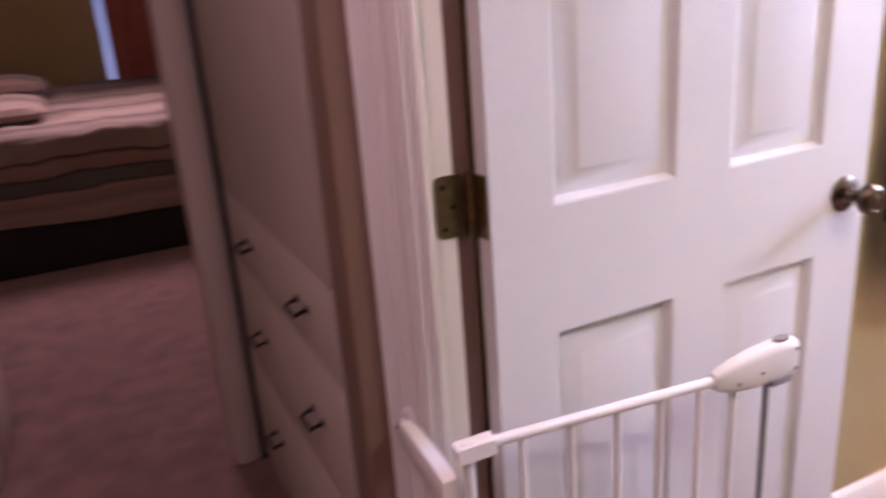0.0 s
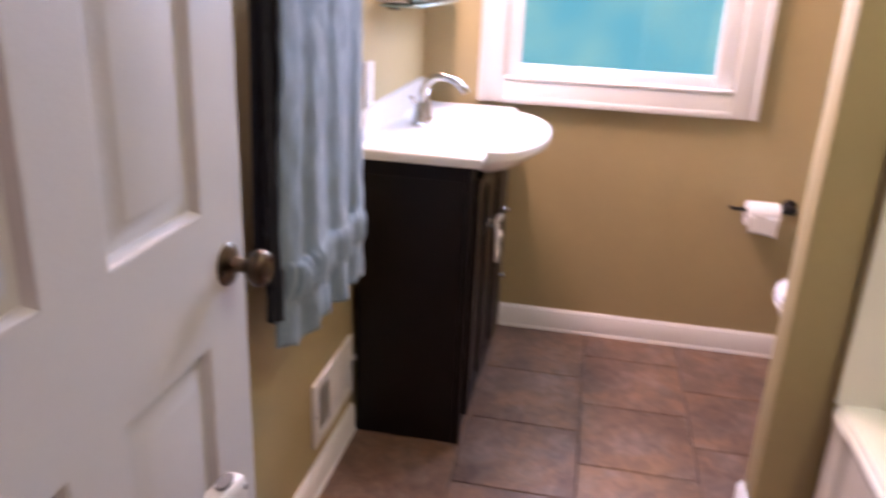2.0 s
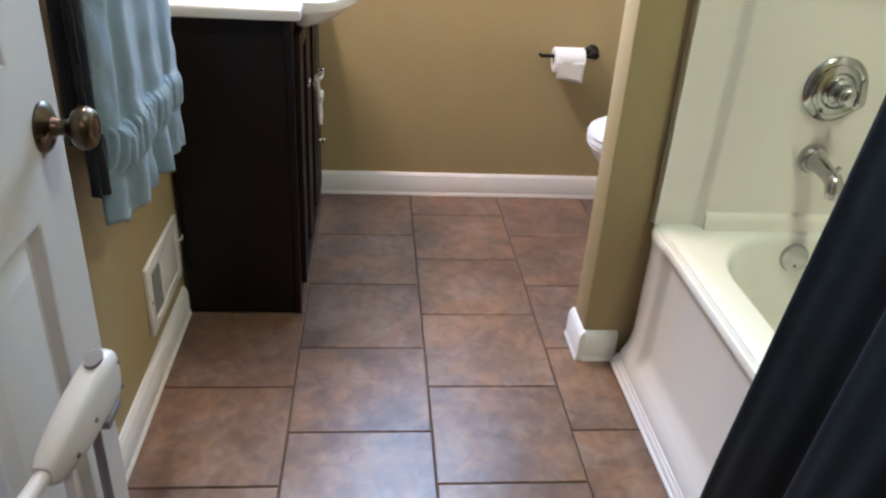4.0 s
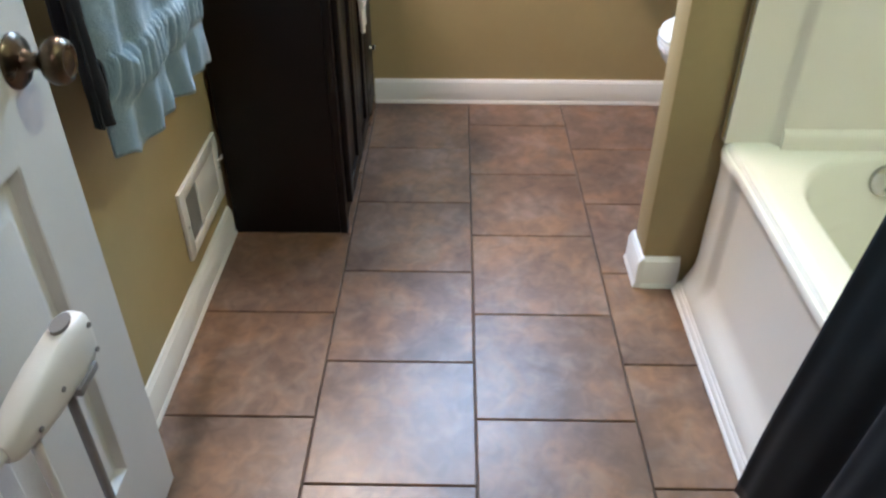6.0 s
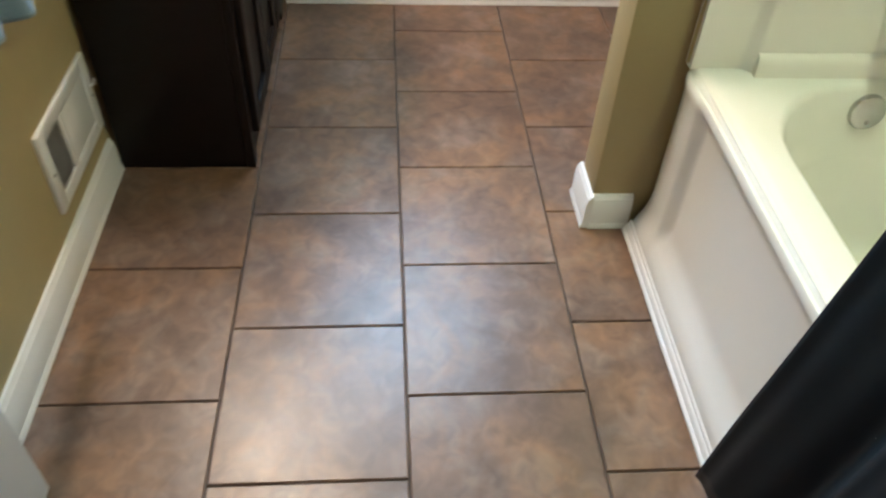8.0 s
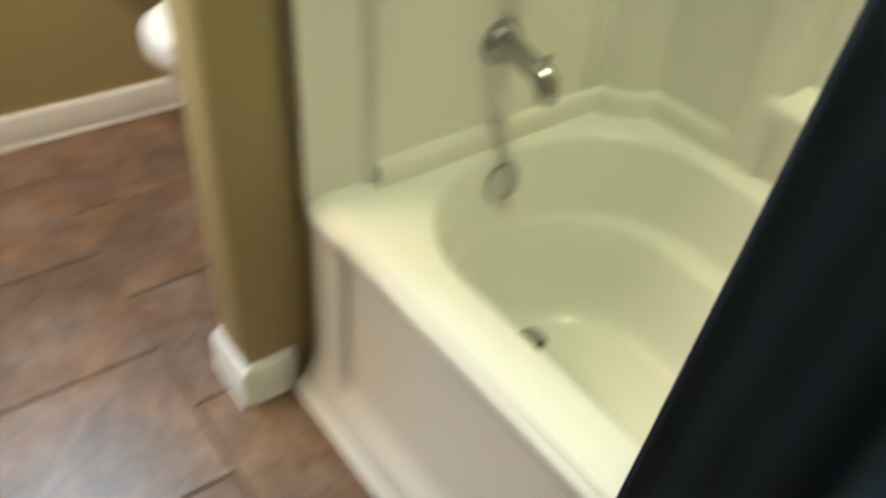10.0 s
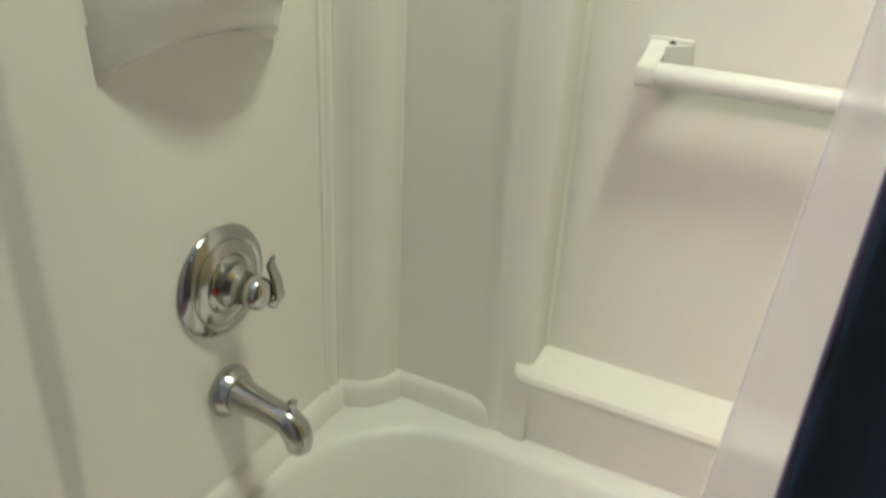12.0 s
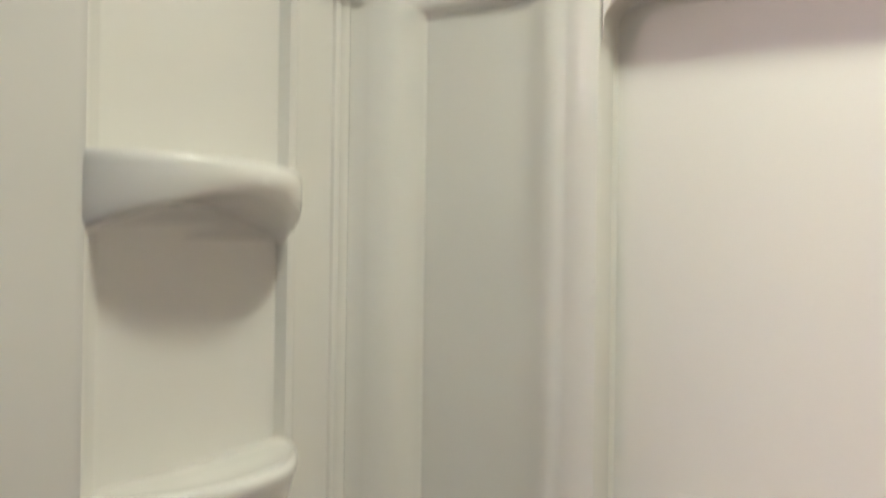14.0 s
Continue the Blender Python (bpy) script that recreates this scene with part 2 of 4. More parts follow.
def lathe(profile, at, axis=(0, 0, 1), seg=32, cap0=True, cap1=True):
    """Profile of (radius, distance along the axis)."""
    q = Vector((0, 0, 1)).rotation_difference(Vector(axis))
    rings = []
    for r, h in profile:
        rings.append([Vector(at) + q @ Vector((r * math.cos(2 * math.pi * i / seg), r * math.sin(2 * math.pi * i / seg), h)) for i in range(seg)])
    return loft(rings, cap0, cap1)


def tube(points, radius, seg=14, flat=1.0):
    pts = [Vector(p) for p in points]
    rad = radius if isinstance(radius, (list, tuple)) else [radius] * len(pts)
    rings, side = [], None
    for i, p in enumerate(pts):
        d = (pts[min(i + 1, len(pts) - 1)] - pts[max(i - 1, 0)]).normalized()
        if side is None:
            side = d.orthogonal().normalized()
        side = (side - d * side.dot(d)).normalized()
        other = d.cross(side)
        rings.append([p + rad[i] * (math.cos(2 * math.pi * k / seg) * side + flat * math.sin(2 * math.pi * k / seg) * other) for k in range(seg)])
    return loft(rings)


def prism(poly, axis, a, b):
    """Polygon extruded along an axis: poly holds the two other coordinates in x, y, z order."""
    n = "xyz".index(axis)

    def at(p, v):
        q = list(p)
        q.insert(n, v)
        return Vector(q)

    return loft([[at(p, a) for p in poly], [at(p, b) for p in poly]])


def curve(fn, n):
    return [fn(i / (n - 1)) for i in range(n)]


def sheet(fn, nu, nv):
    bm = bmesh.new()
    vs = [[bm.verts.new(fn(u / nu, v / nv)) for u in range(nu + 1)] for v in range(nv + 1)]
    for v in range(nv):
        for u in range(nu):
            bm.faces.new((vs[v][u], vs[v][u + 1], vs[v + 1][u + 1], vs[v + 1][u]))
    return bm


def thicken(ob, t):
    mod = ob.modifiers.new("thickness", "SOLIDIFY")
    mod.thickness, mod.offset = t, 0
    return ob


def rounded(x0, x1, y0, y1, r, z, n=8):
    """Ring of a rounded rectangle, 4 * n points."""
    out = []
    for cx, cy, a0 in ((x1 - r, y1 - r, 0), (x0 + r, y1 - r, 90), (x0 + r, y0 + r, 180), (x1 - r, y0 + r, 270)):
        for i in range(n):
            a = radians(a0 + 90 * i / (n - 1))
            out.append(Vector((cx + r * math.cos(a), cy + r * math.sin(a), z)))
    return out


# ---- structure ----
CZ = 2.40
setting("wall_left", box(0.591, 3.18, 1.025, 1.125, 0, CZ), TAN, "tan painted plaster wall behind door and towels")
setting("wall_window", join(box(3.06, 3.20, 0.74, 1.025, 0, CZ), box(3.06, 3.20, -0.92, -0.02, 0, CZ),
        box(3.06, 3.20, -0.02, 0.74, 0, 0.93), box(3.06, 3.20, -0.02, 0.74, 2.0, CZ)), TAN, "tan painted wall with a window opening")
setting("wall_right", box(0.591, 3.20, -1.04, -0.92, 0, CZ), TAN, "tan painted wall behind the bathtub and toilet")
setting("wall_partition", box(2.008, 2.108, -0.918, -0.052, 0, CZ, 0.003), TAN, "narrow tan partition wall at the tub's end")
DY0, DY1 = 0.165, 0.985
setting("wall_door", join(box(0.53, 0.59, -1.04, DY0 - 0.02, 0, CZ), box(0.53, 0.59, DY1 + 0.02, 1.13, 0, CZ), box(0.53, 0.59, DY0 - 0.02, DY1 + 0.02, 2.07, CZ)),
        TAN, "tan painted wall with the bathroom doorway")
setting("ceiling", box(-1.6, 3.2, -1.04, 1.13, CZ, CZ + 0.1), CEIL, "white painted ceiling")
setting("ceiling_bedroom", box(-2.2, 2.2, 1.13, 6.7, CZ, CZ + 0.1), CEIL, "white bedroom ceiling")
floor = setting("floor", box(0.555, 3.2, -1.04, 1.12, -0.10, -0.006), GROUT, "brown slate-look tile floor with dark grout", "floor")
setting("floor_carpet", box(-2.2, 0.55, -1.2, 6.7, -0.10, 0.0), CARPET, "worn mauve-brown carpet", "carpet")
setting("floor_carpet_bedroom", box(0.55, 2.2, 1.13, 6.7, -0.10, 0.0), CARPET, "worn mauve-brown carpet in the bedroom", "carpet")
setting("wall_hall_back", box(-1.7, -1.6, -1.04, 1.4, 0, CZ), TAN, "tan hall wall")
setting("wall_hall_end", box(-1.7, 0.53, -1.16, -1.04, 0, CZ), TAN, "tan wall at the end of the hall")
setting("wall_bedroom_far", box(-2.2, 2.2, 6.6, 6.7, 0, CZ), TAN, "dim tan bedroom wall", "wall")
setting("wall_bedroom_right", box(1.6, 1.7, 2.24, 6.6, 0, CZ), TAN, "dim tan bedroom side wall", "wall")
setting("wall_bedroom_left", box(-2.3, -2.2, 1.4, 6.6, 0, CZ), TAN, "dim tan bedroom side wall", "wall")
setting("wall_bedroom_near", box(-2.2, -0.55, 1.4, 1.5, 0, CZ), TAN, "tan wall beside the bedroom doorway", "wall")
setting("wall_bedroom_door", box(0.44, 1.7, 2.14, 2.24, 0, CZ), TAN, "tan bedroom wall behind built-in drawers", "wall")


def baseboard(name, axis, a, b, face, sign, label):
    """Moulded baseboard: a flat board with a stepped top. face: the wall's plane, sign: the way into the room."""
    prof = [(0, 0), (0.019, 0), (0.018, 0.008), (0.0145, 0.012), (0.0145, 0.068), (0.0128, 0.0705), (0.0122, 0.077), (0.0102, 0.079), (0.0060, 0.0865), (0, 0.088)]
    poly = [(face + sign * (d - 0.001), z) for d, z in prof]
    bm = prism(poly, axis, a, b)
    return setting(name, bm, WHITE, label, "baseboard")


baseboard("baseboard_left", "x", 0.60, 2.215, 1.025, -1, "white moulded baseboard on the tan wall")
baseboard("baseboard_window", "y", -0.918, 0.70, 3.06, -1, "white moulded baseboard under the window")
baseboard("baseboard_partition_end", "x", 1.994, 2.122, -0.052, 1, "white baseboard wrapping the partition's end")
baseboard("baseboard_partition", "y", -0.142, -0.052, 2.008, -1, "white baseboard wrapping the partition")

# doorway: jambs, stops and casings
setting("door_frame", join(
    box(0.526, 0.577, DY1, DY1 + 0.02, 0, 2.07, 0.002), box(0.526, 0.592, DY0 - 0.02, DY0, 0, 2.07, 0.002), box(0.526, 0.592, DY0 - 0.02, DY1 + 0.02, 2.071, 2.09, 0.002),
    box(0.5265, 0.540, DY1 - 0.009, DY1 + 0.001, 0, 2.06, 0.003), box(0.5265, 0.540, DY0 - 0.001, DY0 + 0.009, 0, 2.06, 0.003)), WHITE,
    "white painted door jamb with stop", "door frame")


def casing(name, y0, y1, inner):
    """Upright moulded casing on the hall side; inner: the edge beside the opening."""
    w = y1 - y0
    prof = [(0, 0.014), (0.04, 0.017), (0.16, 0.017), (0.20, 0.012), (0.26, 0.012), (0.30, 0.018), (0.62, 0.020), (0.66, 0.015), (0.70, 0.015), (0.74, 0.024), (0.96, 0.026), (1.0, 0.022)]
    pts = [(0.53 - d, (y0 + w * f) if inner == y0 else (y1 - w * f)) for f, d in prof]
    pts += [(0.531, pts[-1][1]), (0.531, pts[0][1])]
    return setting(name, prism(pts, "z", 0, 2.10), WHITE, "white fluted door casing on the hall side", "door casing")


casing("casing_hinge", 0.992, 1.078, 0.992)
casing("casing_latch", 0.05, 0.155, 0.155)
setting("wall_hall_corner", box(0.437, 0.53, 1.083, 1.166, 0, CZ, 0.003), BROWN, "brown wall return beside built-in drawers", "wall")
setting("casing_return", box(0.478, 0.529, 1.0785, 1.0825, 0, 2.10, 0.001), WHITE, "white casing return beside the wall corner", "door casing")
setting("threshold", prism([(0.530, 0.0005), (0.600, 0.0005), (0.592, 0.009), (0.538, 0.009)], "y", DY0, DY1),
        BRASS, "worn metal threshold strip in the doorway", "threshold")

# added filler in the hinge gap, set forward so light reaches it
setting("gap_filler", box(0.5775, 0.6035, 0.9875, 1.0245, 0, 2.07), BROWN, "brown filler strip added between jamb and door", "wall")

# window
wy0, wy1, wz0, wz1 = -0.02, 0.74, 0.93, 2.0
w = tagged(new("window_1"), "white-framed window with teal daylight behind", "window", "", "structure")
w.location = (3.06, 0.36, wz0)


def window_board(y0, y1, z0, z1, outer):
    """A casing board with a raised outer band; outer: the side of the band."""
    b = 0.022
    flat = box(3.041, 3.06, y0, y1, z0, z1, 0.003)
    band = {"l": (y1 - b, y1, z0, z1), "r": (y0, y0 + b, z0, z1), "t": (y0, y1, z1 - b, z1), "b": (y0, y1, z0, z0 + b)}[outer]
    return join(flat, box(3.030, 3.0405, *band, 0.003))


part("casing_left", window_board(wy1, wy1 + 0.088, wz0 - 0.078, wz1 + 0.08, "l"), WHITE, w)
part("casing_right", window_board(wy0 - 0.088, wy0, wz0 - 0.078, wz1 + 0.08, "r"), WHITE, w)
part("casing_top", window_board(wy0, wy1, wz1, wz1 + 0.08, "t"), WHITE, w)
part("casing_bottom", window_board(wy0, wy1, wz0 - 0.078, wz0, "b"), WHITE, w)
part("window_sill", box(3.036, 3.10, wy0 + 0.001, wy1 - 0.001, wz0 + 0.0005, wz0 + 0.014, 0.004), WHITE, w)
sash = part("window_frame", join(box(3.07, 3.11, wy1 - 0.050, wy1 - 0.001, wz0 + 0.015, wz1, 0.004), box(3.07, 3.11, wy0 + 0.001, wy0 + 0.062, wz0 + 0.015, wz1, 0.004),
     box(3.07, 3.11, wy0 + 0.062, wy1 - 0.050, wz0 + 0.015, wz0 + 0.052, 0.004), box(3.07, 3.11, wy0 + 0.062, wy1 - 0.050, wz1 - 0.05, wz1 - 0.001, 0.004)), WHITE, w)
pane = part("pane", box(3.088, 3.092, wy0 + 0.055, wy1 - 0.045, wz0 + 0.045, wz1 - 0.045), GLASS, w)
pane.visible_shadow = False
out = setting("backdrop", box(4.2, 4.22, -1.6, 2.4, -0.3, 3.6), OUTSIDE, "blurred teal foliage and sky outside", "backdrop")

# ---- door ----
PX = ((0.711, 0.944), (1.052, 1.272))
PZ = ((0.19, 0.753), (0.951, 1.58), (1.69, 1.93))
d = thing("bathroom_door", (0.605, 0.958, 0.008), "white six-panel door standing open against the wall", "door")
yf, yb = 0.936, 0.972
part("slab", join(
    box(0.606, 0.711, yf, yb, 0.012, 2.045), box(0.944, 1.052, yf, yb, 0.012, 2.045), box(1.272, 1.390, yf, yb, 0.012, 2.045),
    *[box(a, b, yf, yb, z0, z1) for a, b in PX for z0, z1 in ((0.012, 0.19), (0.753, 0.951), (1.58, 1.69), (1.93, 2.045))]), DOORW, d)


def raised_panel(x0, x1, z0, z1):
    rings = []
    for inset, depth in ((0, 0), (0.004, 0.0015), (0.011, 0.015), (0.018, 0.0165), (0.046, 0.003), (0.049, 0.0025)):
        rings.append([Vector((x, yf + depth, z)) for x, z in ((x0 + inset, z0 + inset), (x1 - inset, z0 + inset), (x1 - inset, z1 - inset), (x0 + inset, z1 - inset))])
    return loft(rings, cap0=False)


for a, b in PX:
    for z0, z1 in PZ:
        p = part("panel", raised_panel(a, b, z0, z1), DOORW, d)
KX, KZ = 1.334, 0.858
knob = part("doorknob", lathe([(0.0335, 0), (0.0335, 0.003), (0.031, 0.006), (0.022, 0.010), (0.014, 0.013), (0.0105, 0.020), (0.0105, 0.030), (0.014, 0.036), (0.023, 0.040), (0.0285, 0.048),
     (0.0285, 0.056), (0.025, 0.063), (0.019, 0.066), (0.017, 0.0645), (0.011, 0.0645), (0.009, 0.066), (0.002, 0.0665)], (KX, yf, KZ), (0, -1, 0)), BRONZE, d, "aged bronze knob on round rose")
part("latch_plate", box(1.3895, 1.3915, 0.942, 0.966, 0.825, 0.885, 0.0008), BRONZE, d)


def hinge(zc):
    h = part("hinge", join(tube([(0.599, 0.978, zc - 0.048), (0.599, 0.978, zc + 0.048)], 0.0062, 12)), BRASS, d, "tarnished brass butt hinge")
    leaf = rounded(0.545, 0.592, zc - 0.046, zc + 0.046, 0.010, 0, 5)
    part("jamb_leaf", loft([[Vector((q.x, DY1 - 0.0005, q.y)) for q in leaf], [Vector((q.x, DY1 - 0.0032, q.y)) for q in leaf]]), BRASS, h)
    part("door_leaf", box(0.6025, 0.6055, 0.940, 0.972, zc - 0.046, zc + 0.046, 0.001), BRASS, h)
    for dx, dz in ((0.012, 0.030), (0.012, -0.032), (0.028, 0.0)):
        part("screw", lathe([(0.0042, 0), (0.0036, 0.0012), (0.001, 0.0012)], (0.545 + dx, DY1 - 0.0032, zc + dz), (0, -1, 0), 10), BLACK, h)


for zc in (0.25, 0.967, 1.80):
    hinge(zc)

# ---- child gate on the door casing ----
g = thing("safety_gate", (0.52, 0.90, 0.0), "white metal child safety gate swung open beside the door", "safety gate")
ga, gb = Vector((0.500, 0.880, 0)), Vector((1.075, 0.806, 0))


def on_gate(f, z):
    p = ga.lerp(gb, f)
    return Vector((p.x, p.y, z))


part("top_rail", tube([on_gate(0.02, 0.647), on_gate(0.74, 0.652)], 0.0085, 14), PLASTIC, g)
part("bottom_rail", tube([on_gate(0.02, 0.055), on_gate(0.97, 0.055)], 0.0085, 14), PLASTIC, g)
part("hinge_post", tube([on_gate(0.03, 0.05), on_gate(0.03, 0.640)], 0.009, 12), PLASTIC, g)
for f in (0.175, 0.31, 0.445, 0.575, 0.695, 0.805):
    part("bar", tube([on_gate(f, 0.055), on_gate(f, 0.648)], 0.0058, 10), PLASTIC, g)
part("latch_rod", tube([on_gate(0.915, 0.055), on_gate(0.915, 0.62), on_gate(0.915, 0.645)], [0.0055, 0.0055, 0.009], 10), GREY, g, "grey metal latch rod")
sl = part("rail_sleeve", tube([on_gate(0.0, 0.641), on_gate(0.10, 0.646)], 0.0175, 4, 0.8), PLASTIC, g)


def handle_ring(f, top, bot, half):
    c = on_gate(f, 0)
    n = (gb - ga).normalized().cross(Vector((0, 0, 1)))
    ring = []
    for a in range(16):
        t = 2 * math.pi * a / 16
        u, v = math.copysign(abs(math.cos(t)) ** 0.55, math.cos(t)), math.copysign(abs(math.sin(t)) ** 0.55, math.sin(t))
        ring.append(Vector((c.x, c.y, 0)) + n * (half * u) + Vector((0, 0, (top + bot) / 2 + (top - bot) / 2 * v)))
    return ring


hd = part("handle", loft([handle_ring(*r) for r in ((0.735, 0.663, 0.640, 0.010), (0.75, 0.668, 0.634, 0.014), (0.80, 0.680, 0.628, 0.016), (0.86, 0.690, 0.626, 0.017), (0.93, 0.697, 0.630, 0.017),
     (0.985, 0.699, 0.635, 0.016), (1.0, 0.694, 0.640, 0.013))]), PLASTIC, g, "white moulded plastic latch handle")
part("button", loft([[on_gate(0.955, 0.699) + Vector((0.016 * math.cos(t), 0.009 * math.sin(t), h)) for t in [2 * math.pi * k / 14 for k in range(14)]] for h in (-0.004, 0.0015)]), GREY, hd, "pale grey release button")
part("latch_slot", box(1.018, 1.062, 0.793, 0.812, 0.626, 0.637, 0.002), GREY, hd)
for f, z in ((0.80, 0.646), (0.875, 0.655), (0.985, 0.684), (0.985, 0.650)):
    c = on_gate(f, z)
    part("rivet", lathe([(0.0032, 0), (0.0030, 0.0015), (0.0008, 0.0015)], (c.x - 0.002, c.y - 0.0165, z), (-0.13, -1, 0), 10), GREY, hd)
cup = part("wall_cup", lathe([(0.024, 0), (0.024, 0.006), (0.020, 0.010), (0.010, 0.012), (0.006, 0.022)], (0.508, 1.058, 0.602), (-1, 0, 0), 24), PLASTIC, g)
arm = loft([[Vector((0.488 + 0.5 * w * a, y, zc + 0.5 * h * b)) for a, b in ((-1, -0.7), (-0.7, -1), (0.7, -1), (1, -0.7), (1, 0.7), (0.7, 1), (-0.7, 1), (-1, 0.7))] for y, zc, w, h in
            ((1.042, 0.604, 0.014, 0.018), (1.036, 0.603, 0.024, 0.032), (1.010, 0.600, 0.029, 0.044), (0.960, 0.592, 0.031, 0.050), (0.915, 0.584, 0.031, 0.054), (0.890, 0.578, 0.029, 0.054), (0.884, 0.576, 0.023, 0.045))])
part("bracket_arm", arm, PLASTIC, g)
part("bracket_screw", lathe([(0.004, 0), (0.003, 0.002)], (0.479, 1.046, 0.606), (-1, -0.4, 0), 8), BLACK, g)

# ---- towels ----
bar = thing("towel_bar", (1.78, 1.02, 1.268), "oil-rubbed bronze towel bar on the tan wall", "towel bar")
part("rod", tube([(1.47, 0.952, 1.268), (2.09, 0.952, 1.268)], 0.0085, 14), BRONZE, bar)
for x in (1.475, 2.085):
    part("bracket", join(lathe([(0.024, 0), (0.024, 0.005), (0.015, 0.012), (0.011, 0.020), (0.011, 0.060), (0.014, 0.064)], (x, 1.0245, 1.268), (0, -1, 0), 20),
         lathe([(0.004, -0.017), (0.015, -0.014), (0.017, 0), (0.015, 0.014), (0.004, 0.017)], (x, 0.952, 1.268), (1, 0, 0), 16)), BRONZE, bar)


def towel(name, label, mat, x0, x1, zl, zr, front, ruffle, seed, lean=0.0):
    """A towel folded over the bar: front leaf with pleats that widen downwards, and a back leaf."""
    th = thing(name, ((x0 + x1) / 2, 0.952, min(zl, zr)), label, "towel")
    wdt = x1 - x0

    def gather_at(k, u):
        return math.exp(-((k - 0.81) / 0.05) ** 8)

    def at(u, v):
        # v: 0 at the back hem, 1 at the front hem
        if v < 0.40:
            k = 1 - v / 0.40
            z = 1.275 - k * 0.52
            x = x0 + wdt * (0.03 + 0.94 * u)
            return Vector((x, 0.970 + 0.012 * k + 0.004 * math.sin(9 * u + seed), z))
        if v < 0.46:
            a = math.pi * (v - 0.40) / 0.06
            return Vector((x0 + wdt * (0.03 + 0.94 * u), 0.952 + 0.016 * math.cos(a), 1.271 + 0.013 * math.sin(a)))
        k = (v - 0.46) / 0.54
        hem = zl + (zr - zl) * u + (0.004 * math.sin(2 * math.pi * 2.5 * u + seed) if ruffle else 0)
        hem -= 0.016 * math.exp(-((u - 0.13) / 0.06) ** 2) if ruffle else 0
        side = min(1.0, 0.15 + 7 * u, 0.15 + 7 * (1 - u))
        tuck = 0.030 * k * max(0.0, 1 - u / 0.12) ** 1.3 if ruffle else 0
        z = 1.271 - (1.271 - hem) * k
        spread = 1 + (0.04 * k - 0.06 * gather_at(k, u) + 0.03 * max(0, k - 0.8) / 0.2 if ruffle else 0)
        gather = gather_at(k, u) if ruffle else 0
        amp = (0.003 + 0.013 * k) * (1 - 0.55 * gather)
        fold = math.sin(2 * math.pi * 3.2 * u + seed + 0.8 * k) + 0.4 * math.sin(2 * math.pi * 6.7 * u + 2 * seed + 1.5 * k)
        if ruffle and k > 0.80:
            fold += 0.9 * math.sin(2 * math.pi * 5.0 * u + seed) * (k - 0.80) / 0.20
        x = x0 + wdt * (0.5 + (0.94 * (u - 0.5)) * spread) + 0.006 * math.sin(5 * k + 7 * u) * side - lean * k * (1 - u)
        lump = 0.004 * noise.noise(Vector((12 * u, 16 * k, seed)))
        return Vector((x, front - 0.006 * k - amp * 0.62 * fold * side + lump + tuck - 0.012 * gather + 0.0035 * gather * math.sin(120 * u + 25 * k), z))

    cl = part("cloth", sheet(at, 170, 150), mat, th)
    thicken(cl, 0.007)
    return th


tw = towel("hand_towel", "grey-blue terry towel with gathered ruffled hem on the bar", TOWEL, 1.538, 1.988, 0.612, 0.592, 0.930, True, 0.6)
towel("dark_towel", "charcoal terry towel hanging under the blue towel", TOWEL2, 1.530, 1.600, 0.672, 0.675, 0.954, False, 2.3, 0.012)

# ---- wall register and outlet ----
r = thing("wall_register", (2.03, 1.024, 0.232), "white metal wall register above the baseboard", "wall vent")
rx0, rx1, rz0, rz1 = 1.898, 2.200, 0.138, 0.317
part("rim", join(box(rx0, rx0 + 0.032, 1.014, 1.0245, rz0, rz1, 0.003), box(rx1 - 0.032, rx1, 1.014, 1.0245, rz0, rz1, 0.003),
     box(rx0 + 0.032, rx1 - 0.032, 1.014, 1.0245, rz0, rz0 + 0.030, 0.003), box(rx0 + 0.032, rx1 - 0.032, 1.014, 1.0245, rz1 - 0.030, rz1, 0.003)), WHITE, r)
part("backing", box(rx0 + 0.03, rx1 - 0.03, 1.022, 1.0246, rz0 + 0.028, rz1 - 0.028), GREY, r)
part("divider", box(2.010, 2.024, 1.0145, 1.023, rz0 + 0.030, rz1 - 0.030, 0.001), WHITE, r)
for k in range(30):
    x = rx0 + 0.038 + k * (rx1 - rx0 - 0.076) / 29
    lean = 0.0045 if x < 2.01 else -0.0045
    if x < 2.008:
        part("slat", prism([(x - lean, 1.0155), (x - lean + 0.0016, 1.0155), (x + lean + 0.0016, 1.0216), (x + lean, 1.0216)], "z", rz0 + 0.030, rz1 - 0.030), WHITE, r)
part("damper", box(2.026, 2.166, 1.0165, 1.0215, rz0 + 0.031, rz1 - 0.031, 0.001), WHITE, r, "white closed damper plate")
part("lever", tube([(2.184, 1.014, 0.245), (2.184, 1.003, 0.250), (2.184, 1.001, 0.262)], 0.003, 8), WHITE, r)
for x in (rx0 + 0.016, rx1 - 0.016):
    part("screw", lathe([(0.004, 0), (0.003, 0.0015)], (x, 1.014, 0.222), (0, -1, 0), 10), GREY, r)
o = thing("outlet_plate", (2.36, 1.024, 0.985), "white plastic outlet plate on the tan wall", "outlet")
part("plate", box(2.325, 2.395, 1.018, 1.0245, 0.927, 1.043, 0.003), PLASTIC, o)
for z in (0.962, 1.008):
    part("socket", box(2.344, 2.376, 1.0165, 1.0185, z - 0.014, z + 0.014, 0.001), WHITE, o)

